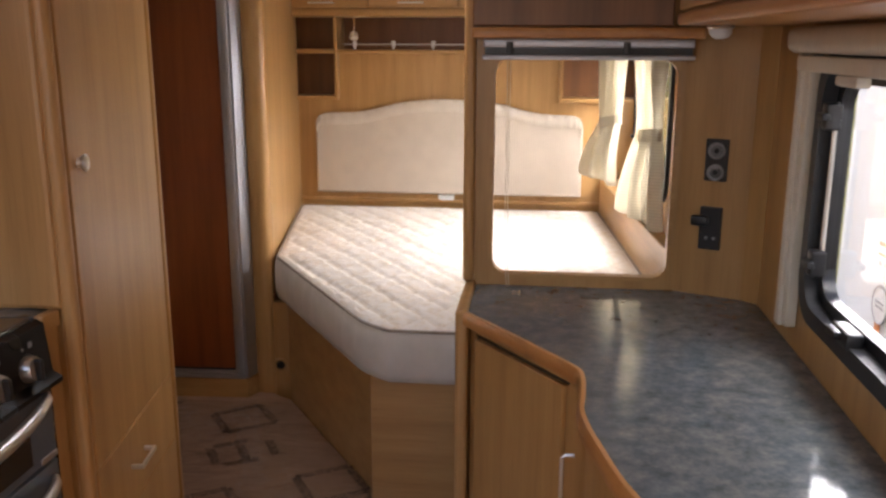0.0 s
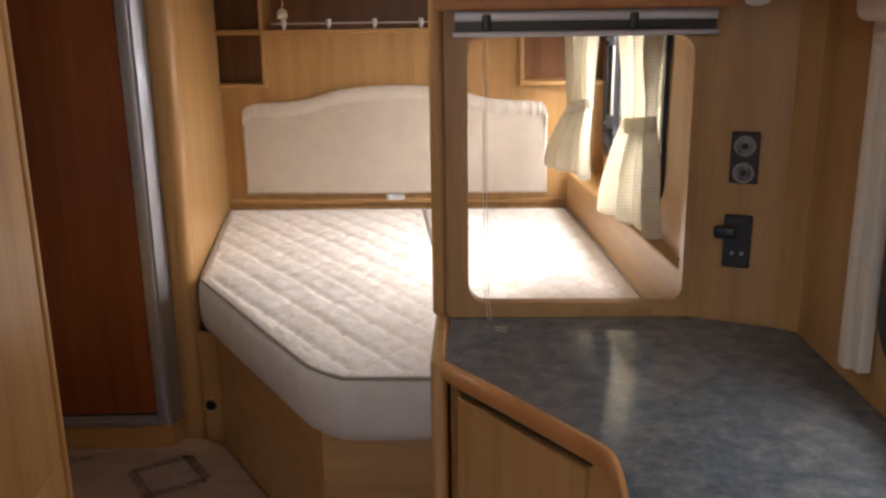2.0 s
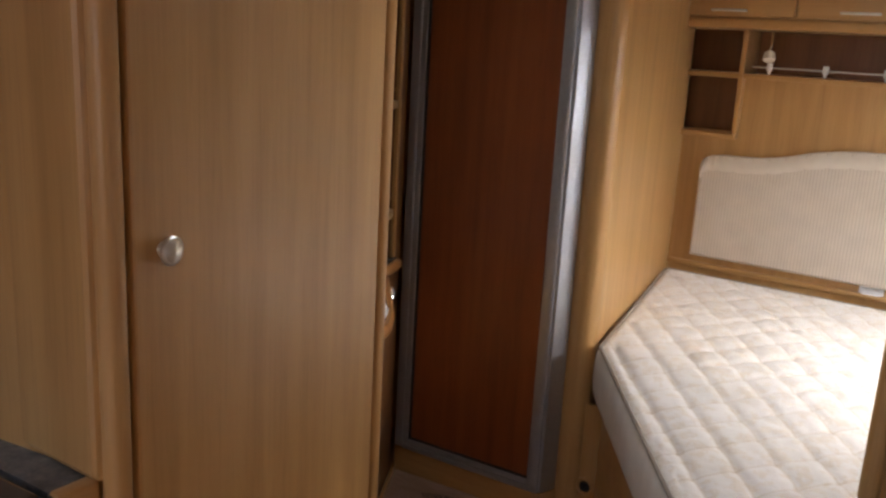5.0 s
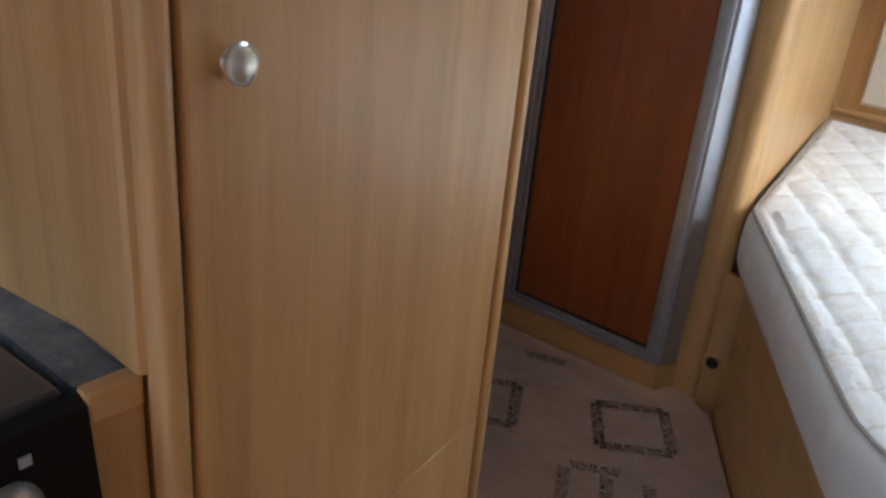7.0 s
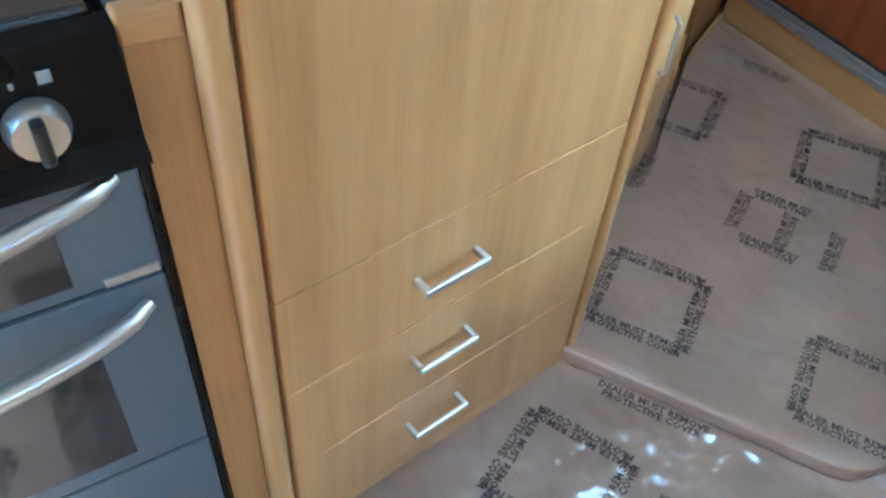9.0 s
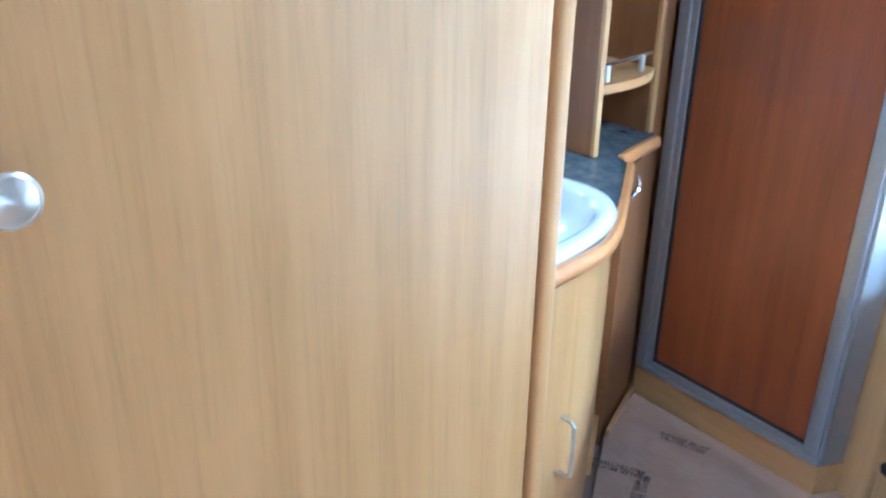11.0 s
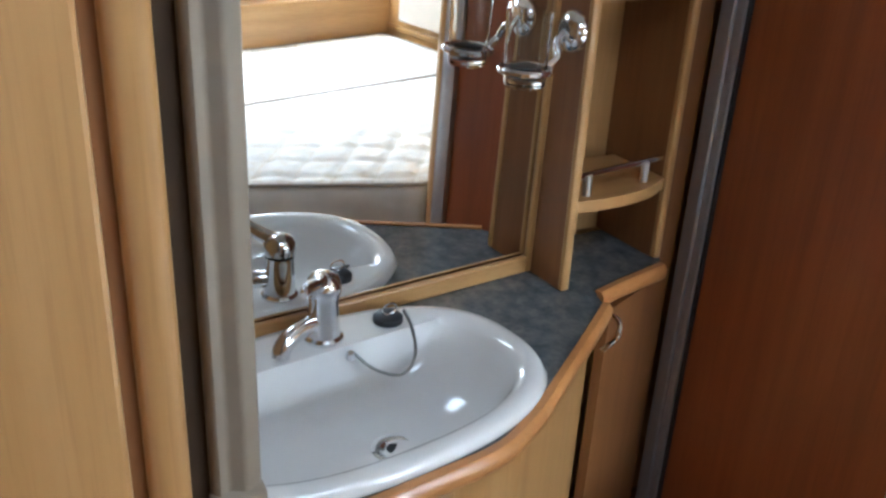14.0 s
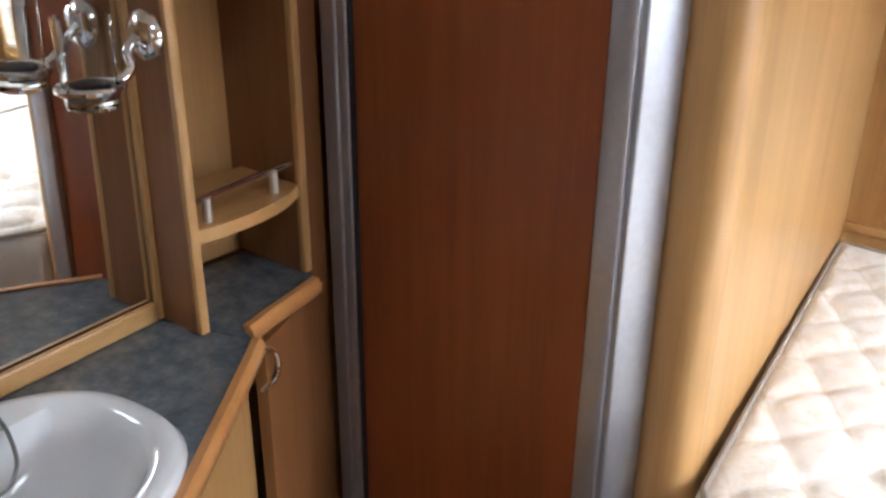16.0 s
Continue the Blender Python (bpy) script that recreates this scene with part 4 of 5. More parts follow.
def slab_with_hole(outer, hole, z0, z1):
    """A worktop with a cut-out: bridges each outline point to the hole by angle."""
    c = Vector(basin_c)
    ring = []
    k = len(hole)
    m = len(outer)
    for x, y in hole:
        d = (Vector((x, y)) - c).normalized()
        best = None
        for i in range(m):
            a, b = Vector(outer[i]) - c, Vector(outer[(i + 1) % m]) - c
            e = b - a
            den = d.x * e.y - d.y * e.x
            if abs(den) < 1e-9:
                continue
            t = (a.x * e.y - a.y * e.x) / den
            s = (a.x * d.y - a.y * d.x) / den
            if t > 0 and -1e-6 <= s <= 1 + 1e-6 and (best is None or t < best):
                best = t
        ring.append(c + d * best)
    for x, y in outer:
        i = min(range(k), key=lambda j: (ring[j] - Vector((x, y))).length)
        if (ring[i] - Vector((x, y))).length < 0.022:
            ring[i] = Vector((x, y))
    bm = bmesh.new()
    g = {(n, z): [bm.verts.new((p[0], p[1], z)) for p in pts] for z in (z0, z1) for n, pts in (("h", hole), ("o", ring))}
    for i in range(k):
        j = (i + 1) % k
        for a, b in ((("h", z1), ("o", z1)), (("o", z1), ("o", z0)), (("o", z0), ("h", z0)), (("h", z0), ("h", z1))):
            bm.faces.new((g[a][i], g[a][j], g[b][j], g[b][i]))
    return bm


basin_part = vf + [tuple(BACK), tuple(M1), (-0.60, 2.215)]
vtop = empty("vanity_worktop", "grey-blue laminate vanity worktop with a cut-out basin", "worktop")
part("top", slab_with_hole(basin_part, oval(1.0, 96), VZ - 0.030, VZ), counter_mat, vtop)
part("corner_top", prism([(-0.905, 2.950)] + shelf_edge + [(-1.02, 3.15), (-1.17, 3.13), (-1.15, 2.90), tuple(BACK + Vector((0.0, 0.003)))], VZ - 0.030, VZ), counter_mat, vtop)
edging(vf, VZ - 0.034, VZ + 0.003, 0.016, vtop, "orange-brown rounded wooden edge on the vanity worktop")
edging(shelf_edge[1:], VZ - 0.034, VZ + 0.003, 0.016, vtop, "orange-brown wooden edge under the corner shelves")

# basin
bs = empty("wash_basin", "white oval wash basin set into the vanity worktop", "basin")


def basin_shell():
    bm = bmesh.new()
    levels = [(1.0, 0.022, VZ + 0.001), (1.0, 0.026, VZ + 0.010), (1.0, 0.018, VZ + 0.019), (1.0, 0.004, VZ + 0.021), (0.97, 0.0, VZ + 0.018), (0.93, 0.0, VZ + 0.008),
              (0.88, 0.0, VZ - 0.020), (0.78, 0.0, VZ - 0.060), (0.58, 0.0, VZ - 0.090), (0.34, 0.0, VZ - 0.101), (0.12, 0.0, VZ - 0.106)]
    rings = []
    for s, gr, z in levels:
        pts = oval(s, 64, 2.5 if s > 0.6 else 2.1, gr)
        row = []
        for x, y in pts:
            off = Vector((x, y)) - basin_c
            v = off.dot(BV)
            if s < 0.99 and v < -0.088:      # flat deck for the tap at the back
                p = Vector((x, y)) - BV * (v + 0.088)
                x, y = p.x, p.y
            row.append(bm.verts.new((x, y, z)))
        rings.append(row)
    for a, b in zip(rings, rings[1:]):
        for j in range(64):
            bm.faces.new((a[j], a[(j + 1) % 64], b[(j + 1) % 64], b[j]))
    bm.faces.new(rings[-1])
    return bm


part("bowl", basin_shell(), ceramic, bs, "glossy white bowl", smooth=75)
DR = basin_c + BU * 0.052 + BV * 0.026
dn = part("drain", lathe([(0.031, 0.0), (0.031, 0.004), (0.024, 0.005), (0.016, 0.002), (0.010, 0.002)], (DR.x, DR.y, VZ - 0.106), n=24), chrome, bs, "steel drain")
part("hole", lathe([(0.011, 0), (0.011, 0.0035)], (DR.x, DR.y, VZ - 0.106), n=20), black_plastic, dn, "dark drain hole")


def at_basin(u, v, z):
    p = basin_c + BU * u + BV * v
    return (p.x, p.y, VZ + z)


tp = empty("basin_tap", "chrome lever mixer tap on the basin", "tap")
part("body", lathe([(0.028, 0.0), (0.028, 0.005), (0.024, 0.009), (0.0225, 0.030), (0.0215, 0.058), (0.0225, 0.064)], at_basin(0.028, -0.122, 0.018), n=28), chrome, tp)
tap_c = Vector(at_basin(0.028, -0.122, 0.0))
spd, lvd = Vector((0.45, -0.89, 0)), Vector((0.86, -0.50, 0))
part("spout", tube(smooth_line([tap_c + spd * r + Vector((0, 0, z)) for r, z in ((0.0, 0.046), (0.030, 0.047), (0.058, 0.043), (0.074, 0.034), (0.079, 0.022))], 4), 0.0125, 14), chrome, tp)
lv = part("lever", lathe([(0.0235, 0.0), (0.0245, 0.008), (0.0235, 0.018), (0.018, 0.026), (0.009, 0.030), (0.001, 0.031)], tap_c + Vector((0, 0, 0.083)), (0.12, 0.08, 1), 28), chrome, tp, "domed chrome lever cap")
blade = [(0.005, 0.102, 0.012), (0.030, 0.108, 0.011), (0.060, 0.120, 0.009), (0.090, 0.128, 0.008), (0.104, 0.128, 0.005)]
part("lever_tip", tube(smooth_line([tap_c + lvd * r + Vector((0, 0, z)) for r, z, w in blade], 3), [0.0115, 0.0113, 0.0110, 0.0107, 0.010, 0.0094, 0.0088, 0.0085, 0.0082, 0.008, 0.007, 0.006, 0.004], 12), chrome, lv)
pg = empty("basin_plug", "black rubber plug on a chain on the basin rim", "plug")
part("stopper", lathe([(0.016, 0), (0.022, 0.003), (0.022, 0.010), (0.017, 0.014), (0.006, 0.015)], at_basin(0.130, -0.115, 0.018), n=20), rubber, pg)
part("ring", tube([at_basin(0.130 + 0.012 * math.cos(t), -0.115 + 0.004, 0.040 + 0.008 * math.sin(t)) for t in (2 * math.pi * i / 12 for i in range(12))], 0.0015, 6, True), chrome, pg)
part("chain", tube(smooth_line([at_basin(0.152, -0.108, 0.034), at_basin(0.150, -0.080, 0.016), at_basin(0.138, -0.055, -0.012), at_basin(0.110, -0.045, -0.030), at_basin(0.078, -0.056, -0.018), at_basin(0.050, -0.074, 0.012)], 6), 0.0026, 6), chain_grey, pg, "fine ball chain")
part("anchor", lathe([(0.007, 0), (0.007, 0.006), (0.004, 0.010)], at_basin(0.045, -0.078, 0.006), (0.4, 0, 1), 12), chrome, pg)
thing("soap_tray", box(-0.845, 2.255, VZ + 0.018, -0.795, 2.345, VZ + 0.025, 0.006), ceramic, "shallow white soap tray moulded in the basin rim", "soap tray")

# cabinet below
vi = []
pv = [Vector(p) for p in vf]
for i, p in enumerate(pv):
    dq = (pv[min(i + 1, len(pv) - 1)] - pv[max(i - 1, 0)]).normalized()
    vi.append(tuple(p - Vector((dq.y, -dq.x)) * 0.014))
vc = empty("vanity_cabinet", "light wood vanity cabinet with a slanting side", "cabinet")
bm = prism(vi + [(-0.95, 2.96), tuple(BACK + Vector((0.006, 0.0))), tuple(M1), (-0.62, 2.225)], FL + 0.002, VZ - 0.031)
bm.normal_update()
for f in [f for f in bm.faces if abs(f.normal.z) > 0.9 and f.calc_center_median().z > 0.7]:
    bm.faces.remove(f)
part("body", bm, wood_z, vc)
d = part("door", board(Vector(vi[1]), Vector(vi[4]) - (Vector(vi[4]) - Vector(vi[1])).normalized() * 0.030, 0.015, FL + 0.06, VZ - 0.048, 0.003, side=-1), wood_z, vc, "light wood door")
part("gap", board(Vector(vi[4]) - (Vector(vi[4]) - Vector(vi[1])).normalized() * 0.030, Vector(vi[4]) - (Vector(vi[4]) - Vector(vi[1])).normalized() * 0.024, 0.004, FL + 0.05, VZ - 0.04, side=-1), gap_dark, vc)
hp = Vector(vi[4]) - (Vector(vi[4]) - Vector(vi[1])).normalized() * 0.042
bow_handle((hp.x + 0.014, hp.y, 0.275), (hp.x + 0.014, hp.y, 0.424), (0.028, 0.005, 0), 0.0048, silver, d)
e0, e1 = Vector(vi[-3]), Vector(vi[-1])
part("foot_strip", board(e0, e1, 0.010, FB, FB + 0.07, side=-1), wood_y, vc)
trg = empty("towel_hook", "curved chrome hook on the vanity's side", "hook")
part("bow", tube(smooth_line([(-0.930, 2.972, 0.782), (-0.905, 2.985, 0.768), (-0.890, 2.975, 0.740), (-0.896, 2.952, 0.712)], 5), 0.0045, 8), chrome, trg)
part("base", lathe([(0.010, 0), (0.010, 0.006)], (-0.930, 2.975, 0.782), (1, 0.3, 0), 12), chrome, trg)

# corner shelf unit
cs = empty("corner_shelves", "light and brown wood corner shelf unit with chrome rails", "shelf")
part("left_side", board((-1.20, 2.880), (-0.972, 2.905), 0.012, VZ + 0.001, CE - 0.002), brown_wood, cs, "brown wood side")
part("left_edge", board((-0.972, 2.903), (-0.960, 2.904), 0.016, VZ + 0.001, CE - 0.002, 0.004), wood_z, cs, "light wood edge")
part("right_side", board((-1.22, 3.12), (-1.032, 3.136), 0.012, VZ + 0.001, CE - 0.002), brown_wood, cs, "brown wood side")
part("right_edge", board((-1.032, 3.134), (-1.018, 3.136), 0.016, VZ + 0.001, CE - 0.002, 0.004), wood_z, cs, "light wood edge")
part("back", board((-1.185, 3.13), (-1.155, 2.885), 0.012, VZ + 0.001, CE - 0.002, side=-1), wood_z, cs, "light wood back")
for z in (0.952, 1.255, 1.56):
    bow = [(-0.966, 2.918), (-0.966, 2.97), (-0.974, 3.03), (-0.992, 3.085), (-1.022, 3.133)]
    sf = part("shelf", prism([(p.x, p.y) for p in smooth_line([(x, y, 0) for x, y in bow], 4)] + [(-1.16, 3.125), (-1.15, 2.905)], z - 0.012, z + 0.006), wood_y, cs, "bowed light wood shelf")
    part("rail", tube([(-0.985, 2.920, z + 0.036), (-1.035, 3.130, z + 0.036)], 0.0055, 10), chrome, sf, "chrome rail")
    for x, y in ((-0.988, 2.950), (-1.018, 3.085)):
        part("rail_post", lathe([(0.007, 0), (0.007, 0.032)], (x, y, z + 0.006), n=12), silver, sf)

# mirror
mr = empty("mirror", "large frameless mirror over the basin with a wooden strip", "mirror")
MN = Vector((-MD.y, MD.x, 0)) if -MD.y > 0 else Vector((MD.y, -MD.x, 0))


def leaning(bm):
    """The mirror's top leans forward a little."""
    for v in bm.verts:
        v.co += MN * max(0.0, v.co.z - VZ - 0.03) * 0.027
    return bm


part("glass", leaning(board(M1, BACK, 0.004, VZ + 0.030, CE - 0.05, side=1)), mirror_silver, mr, "silvered mirror glass", smooth=None)
part("bottom_strip", board(M1, BACK, 0.012, VZ + 0.001, VZ + 0.028, 0.003, side=-1), wood_y, mr, "light wood strip")
part("side_strip", leaning(board(BACK, BACK - MD * 0.024, 0.012, VZ + 0.001, CE - 0.05, 0.003, side=-1)), wood_z, mr, "light wood strip")
part("backing", board(M1 - Vector((0.006, 0)), BACK - Vector((0.006, 0)), 0.03, VZ - 0.03, CE, side=1), brown_wood, mr)

# tumbler holder
th = empty("tumbler_holder", "chrome wall ring holding a clear glass tumbler", "tumbler holder")
ROSE = Vector((-0.990, 2.896, 1.200))
CUP = Vector((-0.964, 2.802, 1.157))
part("rose", lathe([(0.030, 0), (0.030, 0.005), (0.026, 0.014), (0.014, 0.020)], ROSE, (0.05, -1, 0), 24), chrome, th)
part("arm", tube(smooth_line([ROSE + Vector((0, -0.015, 0)), ROSE + Vector((0.008, -0.035, -0.014)), CUP + Vector((-0.008, 0.058, 0.012)), CUP + Vector((-0.005, 0.038, 0.0))], 5), 0.006, 10), chrome, th)
part("ring", tube([(CUP.x + 0.036 * math.cos(t), CUP.y + 0.036 * math.sin(t), CUP.z) for t in (2 * math.pi * i / 28 for i in range(28))], 0.005, 8, True), chrome, th)
tb = part("tumbler", lathe([(0.0, -0.022), (0.028, -0.022), (0.030, -0.018), (0.033, 0.075), (0.031, 0.075), (0.0285, -0.012), (0.0, -0.012)], CUP, n=28), tumbler_glass, th, "clear glass tumbler")
part("content", lathe([(0.018, 0.0), (0.024, 0.004), (0.022, 0.016), (0.008, 0.020)], CUP + Vector((0, 0, -0.011)), n=16), rubber, tb, "black rubber pad")

# washroom fittings turned, enlarged and stretched to fit the camera's view; worktop at WZ
WZ, K = 0.731, 1.081
TW = radians(-0.54)
for ob in [o for o in bpy.data.objects if o not in before and o.type == "MESH"]:
    for v in ob.data.vertices:
        p = Vector((v.co.x + 0.9311, v.co.y - 2.8499)) * K
        z = v.co.z
        z = min(CE - 0.002, WZ + 1.17 * (z - VZ)) if z >= VZ else (FB + (z - FL) * (WZ - FB) / (VZ - FL))
        v.co = Vector((-1.1122 + p.x * math.cos(TW) - p.y * math.sin(TW), 3.0153 + p.x * math.sin(TW) + p.y * math.cos(TW), z))
thing("washroom_wall", board((-1.108, 3.160), (-1.222, 3.386), 0.02, FL, WZ - 0.034, side=1), brown_wood, "brown wood wall beside the shower frame", "wall", kind="structure")
thing("washroom_wall_upper", board((-1.212, 3.338), (-1.220, 3.386), 0.02, WZ - 0.034, CE, side=1), brown_wood, "narrow brown wood strip above the corner shelf", "wall", kind="structure")
thing("washroom_skirting", board((-1.098, 3.168), (-1.208, 3.380), 0.01, FL, FB + 0.02, side=-1), wood_y, "light wood skirting strip", "skirting", kind="structure")

# ---- kitchen ----
thing("kitchen_worktop", prism([(-0.428, 1.622), (-0.428, 1.680), (-1.30, 1.680), (-1.30, 1.575), (-1.00, 1.592)], 0.852, 0.886), counter_mat, "grey laminate worktop strip beside the cooker", "worktop")
thing("kitchen_edging", bevelled(prism([(-0.428, 1.622), (-0.409, 1.623), (-0.404, 1.678), (-0.428, 1.680)], 0.853, 0.888), 0.004, 2), wood_y, "light brown wooden nose of the worktop", "edging")
thing("kitchen_end_panel", box(-1.30, 1.626, FL, -0.414, 1.680, 0.851), wood_z, "light wood end panel beside the cooker", "panel")
thing("splash_panel", box(-1.30, 1.668, 0.887, -0.396, 1.688, CE - 0.002, 0.010), wood_z, "tall light wood panel above the worktop", "panel", kind="structure")

ck = empty("cooker", "black and grey gas cooker with two oven doors", "cooker")
CX, C0, C1 = -0.400, 1.03, 1.623
part("body", box(-0.98, C0 + 0.004, FL, CX - 0.026, C1 - 0.004, 0.850), oven_black, ck)
part("hob_lid", bevelled(prism([(-0.98, C0), (-0.425, C0), (-0.425, C1 - 0.012), (-0.99, C1 - 0.05)], 0.868, 0.890), 0.006), oven_glass, ck, "black glass hob lid")
# sloping control panel
bm = bmesh.new()
prof = [(CX - 0.04, 0.868), (CX - 0.022, 0.884), (CX - 0.008, 0.876), (CX + 0.002, 0.775), (CX + 0.022, 0.764), (CX + 0.022, 0.754), (CX - 0.03, 0.752)]
lo = [bm.verts.new((x, C0, z)) for x, z in prof]
hi = [bm.verts.new((x, C1, z)) for x, z in prof]
bm.faces.new(lo)
bm.faces.new(hi[::-1])
for i in range(len(prof)):
    bm.faces.new((lo[i], hi[i], hi[(i + 1) % len(prof)], lo[(i + 1) % len(prof)]))
cp = part("control_panel", bm, oven_black, ck, "black control panel", smooth=30)
for y in (1.543, 1.44, 1.33, 1.22, 1.11):
    kb = part("knob", lathe([(0.027, 0), (0.027, 0.006), (0.024, 0.016), (0.022, 0.020)], (CX - 0.001, y, 0.808), (1, 0, 0.08), 24), silver, cp, "silver control knob")
    part("grip", box(CX + 0.014, y - 0.006, 0.787, CX + 0.032, y + 0.006, 0.830, 0.004), black_plastic, kb, "dark grip")
    part("mark", box(CX - 0.0025, y + 0.012, 0.846, CX - 0.0005, y + 0.023, 0.857), grey_print, cp)
    part("mark", box(CX - 0.0025, y - 0.010, 0.847, CX - 0.0005, y - 0.006, 0.852), grey_print, cp)
part("left_strip", box(CX - 0.026, C1 - 0.010, FL + 0.06, CX - 0.004, C1 - 0.001, 0.750, 0.003), oven_black, ck)
for z0, z1, zh, g0, g1 in ((0.594, 0.748, 0.727, 0.612, 0.690), (0.258, 0.588, 0.545, 0.290, 0.488)):
    d = part("oven_door", box(CX - 0.026, C0 + 0.006, z0, CX, C1 - 0.011, z1, 0.004), oven_grey, ck, "grey enamel oven door")
    part("window", box(CX - 0.004, C0 + 0.07, g0, CX + 0.0015, C1 - 0.098, g1, 0.001), oven_glass, d, "smoked glass window")
    span = C1 - C0 - 0.07
    pts = [(CX + 0.004 + 0.046 * math.sin(math.pi * k / 24) ** 0.55, C0 + 0.035 + span * k / 24, zh + 0.010 - 0.014 * math.sin(math.pi * k / 24)) for k in range(25)]
    part("handle", tube(pts, [0.008 + 0.006 * math.sin(math.pi * k / 24) ** 0.5 for k in range(25)], 12), silver, d, "bowed silver handle")
part("name_plate", box(CX - 0.001, C1 - 0.070, 0.597, CX + 0.003, C1 - 0.015, 0.609, 0.001), silver, ck, "small silver plate")
part("lower_panel", box(CX - 0.03, C0 + 0.006, FL + 0.04, CX - 0.002, C1 - 0.011, 0.250, 0.003), oven_grey, ck)

# ---- outside ----
thing("ground", box(-60, -60, -0.72, 60, 60, -0.70), gravel, "grey gravel ground outside", "ground", kind="structure")
nb = empty("neighbour_caravan", "white parked caravan beside the window", "caravan")
part("body", bevelled(prism([(2.3, -3.0), (4.4, -3.0), (4.4, 5.15), (2.3, 5.15)], -0.35, 2.0), 0.05, 4), caravan_white, nb, "white painted body")
part("window", box(2.285, 1.4, 0.95, 2.302, 3.3, 1.5, 0.006), body_dark, nb, "dark tinted window")
part("moulding", box(2.287, -3.0, -0.265, 2.302, 5.08, -0.235, 0.004), grey_print, nb)
for y in (-2, 2.2):
    part("wheel", lathe([(0.0, 0), (0.30, 0.0), (0.31, 0.05), (0.31, 0.18), (0.20, 0.20)], (2.36, y, -0.39), (1, 0, 0), 24), rubber, nb)
SY, SZ = 4.458, 0.411
st = empty("warning_sticker", "orange and white printed sticker on the neighbouring caravan", "sticker")
part("sheet", box(2.292, SY - 0.10, SZ - 0.09, 2.2985, SY + 0.10, SZ + 0.09), white_plastic, st)
part("print_bar", box(2.290, SY - 0.08, SZ + 0.03, 2.2935, SY + 0.08, SZ + 0.05), orange_print, st)
part("print_bar", box(2.290, SY - 0.08, SZ - 0.02, 2.2935, SY + 0.08, SZ - 0.005), orange_print, st)
for k in (-0.05, 0.02):
    part("print_block", box(2.290, SY + k, SZ - 0.07, 2.2935, SY + k + 0.04, SZ - 0.04), grey_print, st)
RY, RZ = 4.423, 0.155
sg = empty("round_sign", "round white sign with a grey rim on an orange stem", "sign")
part("disc", lathe([(0.095, 0), (0.095, 0.008)], (2.290, RY, RZ), (-1, 0, 0), 28), white_plastic, sg)
part("rim", tube([(2.284, RY + 0.095 * math.cos(t), RZ + 0.095 * math.sin(t)) for t in (2 * math.pi * i / 28 for i in range(28))], 0.006, 6, True), grey_print, sg)
for k in (-0.012, 0.012):
    part("print_bar", box(2.279, RY - 0.05, RZ + k - 0.005, 2.283, RY + 0.05, RZ + k + 0.005), grey_print, sg)
part("stem", box(2.285, RY + 0.0, RZ - 0.21, 2.2985, RY + 0.05, RZ - 0.098, 0.003), orange_print, sg)
fn = empty("garden_fence", "yellow-green weathered lap fence beyond the caravans", "fence")
for i in range(24):
    part("board", box(0.6, 8.0 - 0.012 * (i % 2), -0.70 + 0.115 * i, 9.0, 8.025, -0.70 + 0.115 * i + 0.108), fence_mat, fn)
for x in (0.6, 2.4, 4.2, 6.0):
    part("post", box(x, 8.03, -0.70, x + 0.09, 8.12, 2.1, 0.008), fence_mat, fn)

# ---- printed marks and film on the floor cover ----
cov = tagged(part("floor_cover", bevelled(prism([(-0.475, 2.286), (-0.03, 2.580), (0.000, 2.605), (0.012, 2.640), (0.030, 2.722), (-0.455, 3.43), (-0.57, 3.50), (-0.615, 3.49), (-0.645, 3.418), (-1.20, 3.388), (-1.10, 3.16), (-0.80, 2.80), (-0.72, 2.45), (-0.62, 2.30)], FL + 0.001, FB), 0.006), paper_mat),
             "pink-brown printed protective sheet on the washroom floor", "floor cover")


def words(text, size):
    c = bpy.data.curves.new("words", "FONT")
    c.body, c.size, c.align_x, c.align_y, c.space_line, c.resolution_u = text, size, "CENTER", "CENTER", 0.85, 1
    c.offset = 0.0006
    ob = bpy.data.objects.new("words", c)
    me = bpy.data.meshes.new_from_object(ob)
    bpy.data.objects.remove(ob)
    me.materials.append(print_ink)
    return me


mark = words("DEALER MUST REMOVE\nPROTECTIVE COVER", 0.021)


def print_square(x, y, turn, parent, z, half=0.098):
    for k in range(4):
        a = radians(turn + 90 * k)
        ob = new("printed_mark", mark)
        ob.location = (x + half * math.sin(a), y - half * math.cos(a), z)
        ob.rotation_euler = (0, 0, a)
        ob.parent = parent


SQ = [(-0.482, 2.523, 34), (-0.585, 3.213, 36), (-0.955, 3.00, 32), (-0.11, 2.73, 32)]
for x, y, a in SQ:
    print_square(x, y, a, cov, FB + 0.001)


def print_row(x, y, turn, parent, z, mesh):
    ob = new("printed_mark", mesh)
    ob.location, ob.rotation_euler, ob.parent = (x, y, z), (0, 0, radians(turn)), parent


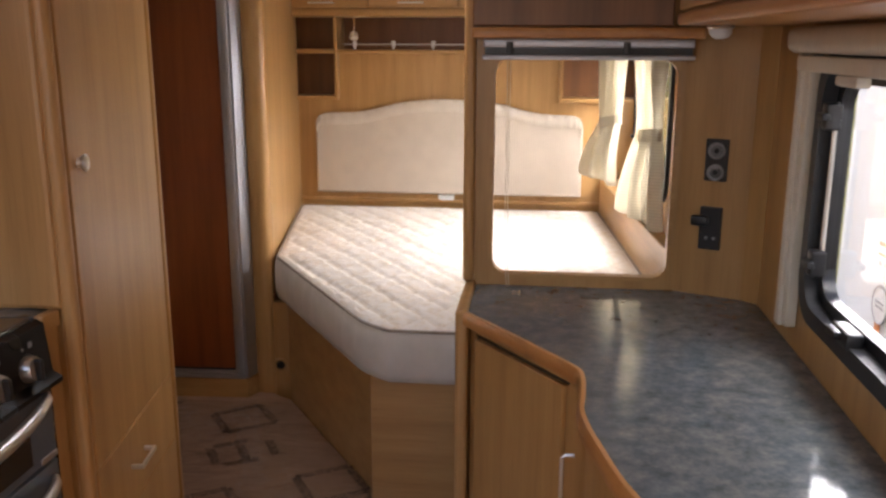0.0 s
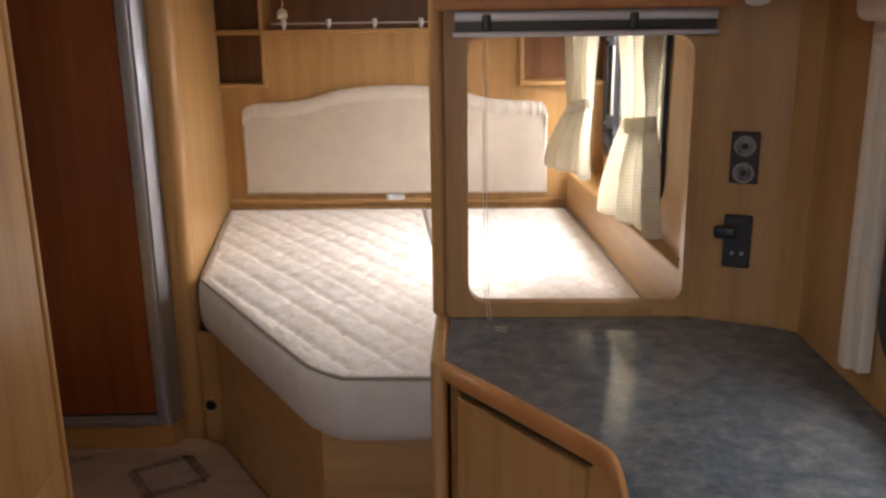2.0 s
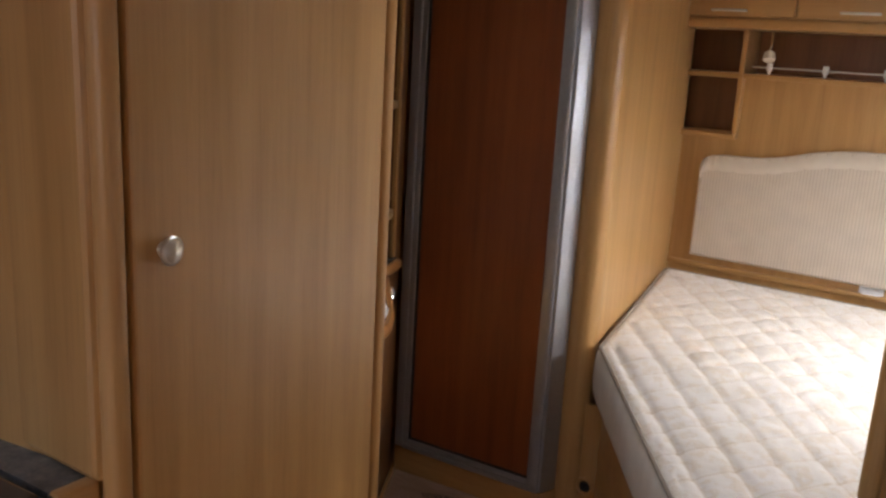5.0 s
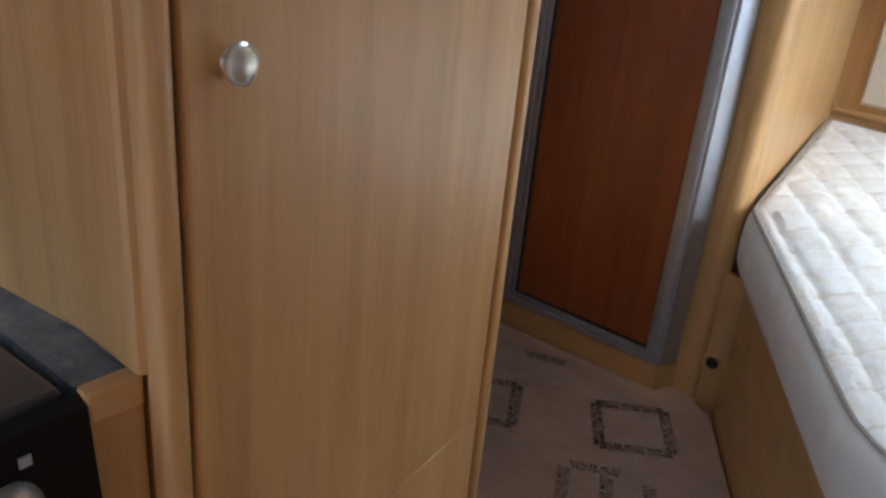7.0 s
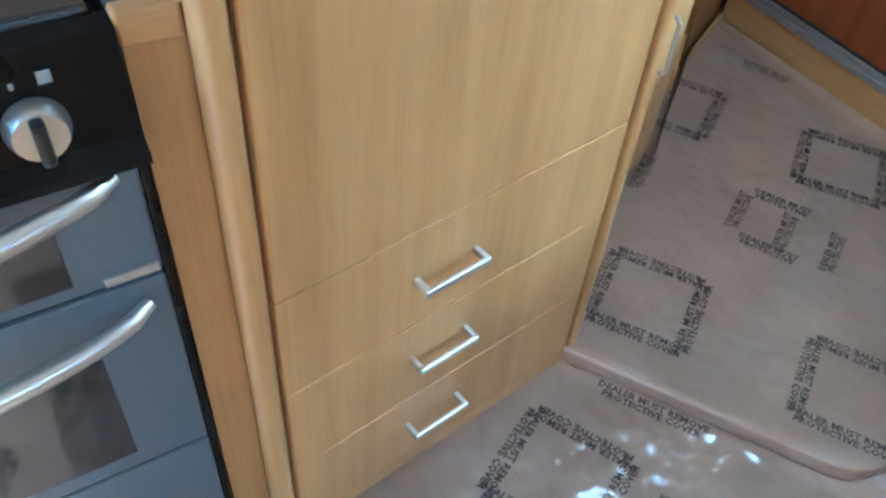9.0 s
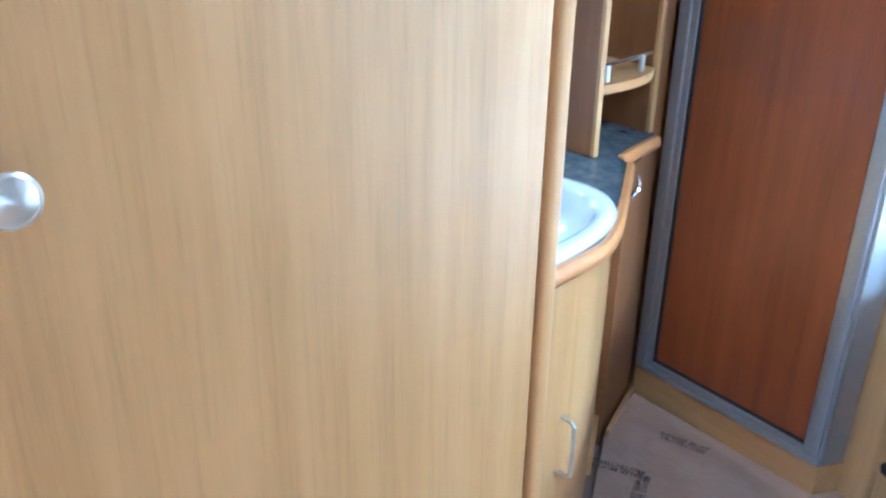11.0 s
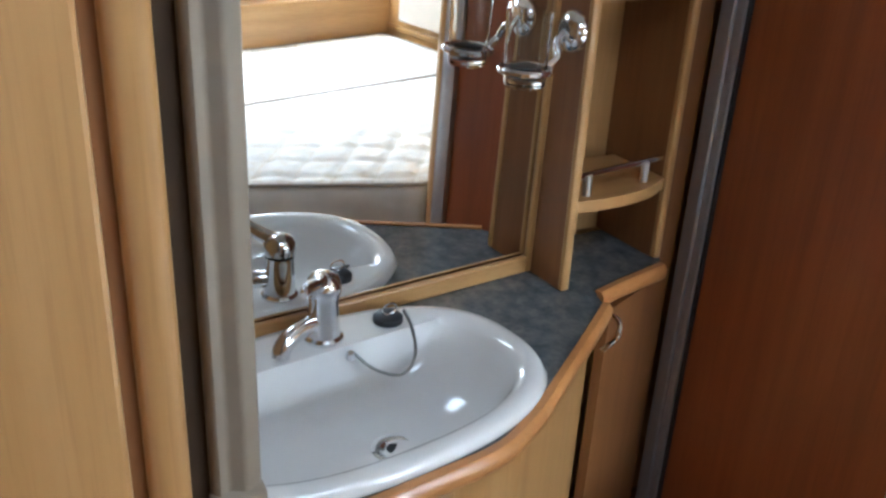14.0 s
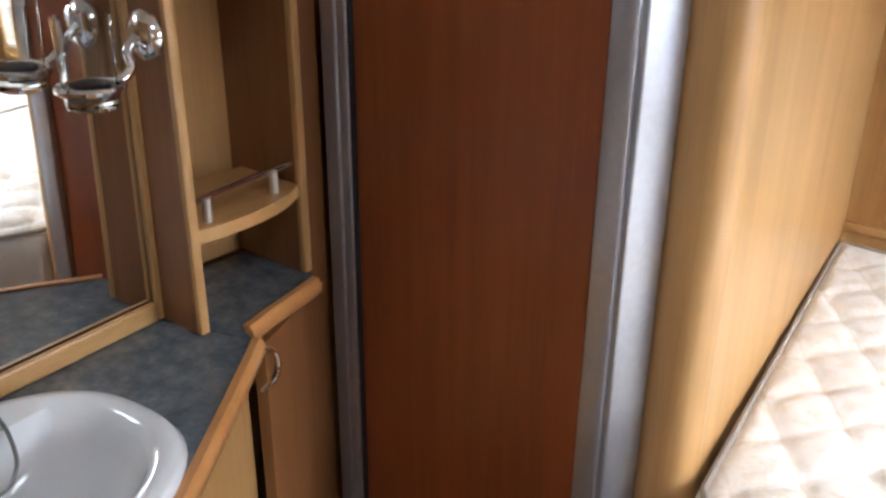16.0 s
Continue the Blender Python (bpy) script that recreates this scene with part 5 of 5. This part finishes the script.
short = words("DEALER MUST\nPROTECTIVE", 0.021)
for x, y, a in [(-0.47, 2.850, 30), (-0.560, 2.985, 30), (-0.590, 2.880, 120), (-0.490, 2.925, 120), (-0.395, 2.975, 120), (-0.955, 3.318, 22), (-0.79, 2.76, 122)]:
    print_row(x, y, a, cov, FB + 0.001, short)
floor_ob = bpy.data.objects["floor"]
for x, y, a in [(-0.255, 2.15, 28), (0.0, 2.25, 34), (0.10, 1.90, 26), (-0.16, 1.72, 30), (0.12, 1.50, 28), (-0.1, 1.2, 30)]:
    print_square(x, y, a, floor_ob, FL + 0.001)
print_row(-0.285, 2.385, 33, floor_ob, FL + 0.001, mark)


def film_sheet(name, x0, y0, x1, y1, inside, z, seed, label):
    """Clear crinkled film that lies on the floor cover: sharp ridges in patches, flat between them."""
    bm, grid, step = bmesh.new(), {}, 0.009
    nx, ny = int((x1 - x0) / step), int((y1 - y0) / step)
    for i in range(nx + 1):
        for j in range(ny + 1):
            x, y = x0 + i * step, y0 + j * step
            if inside(x, y):
                u, v = 0.80 * x + 0.60 * y, -0.60 * x + 0.80 * y
                warp = noise.noise((x * 5, y * 5, seed))
                ridge = 1 - abs(noise.noise((u * 8 + warp, v * 26, seed + 2)))
                fine_ridge = 1 - abs(noise.noise((u * 30 + warp * 2, v * 48, seed + 5)))
                patch = min(1.0, max(0.12, 0.55 + 1.4 * noise.noise((x * 3.2, y * 3.2, seed + 9))))
                grid[i, j] = bm.verts.new((x, y, z + 0.0012 + patch * (0.0075 * ridge ** 7 + 0.0028 * fine_ridge ** 5)))
    for i in range(nx):
        for j in range(ny):
            q = [grid.get(k) for k in ((i, j), (i + 1, j), (i + 1, j + 1), (i, j + 1))]
            if None not in q:
                bm.faces.new(q)
    me = bpy.data.meshes.new(name)
    bm.to_mesh(me)
    bm.free()
    me.materials.append(film_mat)
    for p in me.polygons:
        p.use_smooth = True
    return tagged(new(name, me), label, "plastic film", kind="stuff")


def film_material():
    m, n, l, b = mat("clear_film")
    clear, shine, blend, fres = n.new("ShaderNodeBsdfTransparent"), n.new("ShaderNodeBsdfGlossy"), n.new("ShaderNodeMixShader"), n.new("ShaderNodeFresnel")
    shine.inputs["Roughness"].default_value, fres.inputs["IOR"].default_value = 0.12, 1.5
    l.new(fres.outputs[0], blend.inputs[0])
    l.new(clear.outputs[0], blend.inputs[1])
    l.new(shine.outputs[0], blend.inputs[2])
    l.new(blend.outputs[0], n["Material Output"].inputs[0])
    return m


film_mat = film_material()


def left_of(p, q, x, y):
    return (q[0] - p[0]) * (y - p[1]) - (q[1] - p[1]) * (x - p[0]) > 0


def on_cover(x, y):
    return left_of((-0.475, 2.296), (0.0, 2.608), x, y) and left_of((0.012, 2.735), (-0.47, 3.43), x, y) and y < 3.375 and left_of((-1.10, 3.15), (-0.72, 2.42), x, y)


def on_aisle(x, y):
    return left_of((0.0, 2.575), (-0.47, 2.27), x, y) and left_of((-0.47, 2.27), (-0.36, 1.5), x, y) and x < 0.34 and y > 1.4


film_sheet("floor_film", -1.10, 2.28, 0.02, 3.38, on_cover, FB, 3.0, "clear crinkled plastic film over the washroom floor cover")
film_sheet("floor_film", -0.50, 1.40, 0.34, 2.60, on_aisle, FL, 7.0, "clear crinkled plastic film over the aisle floor cover")
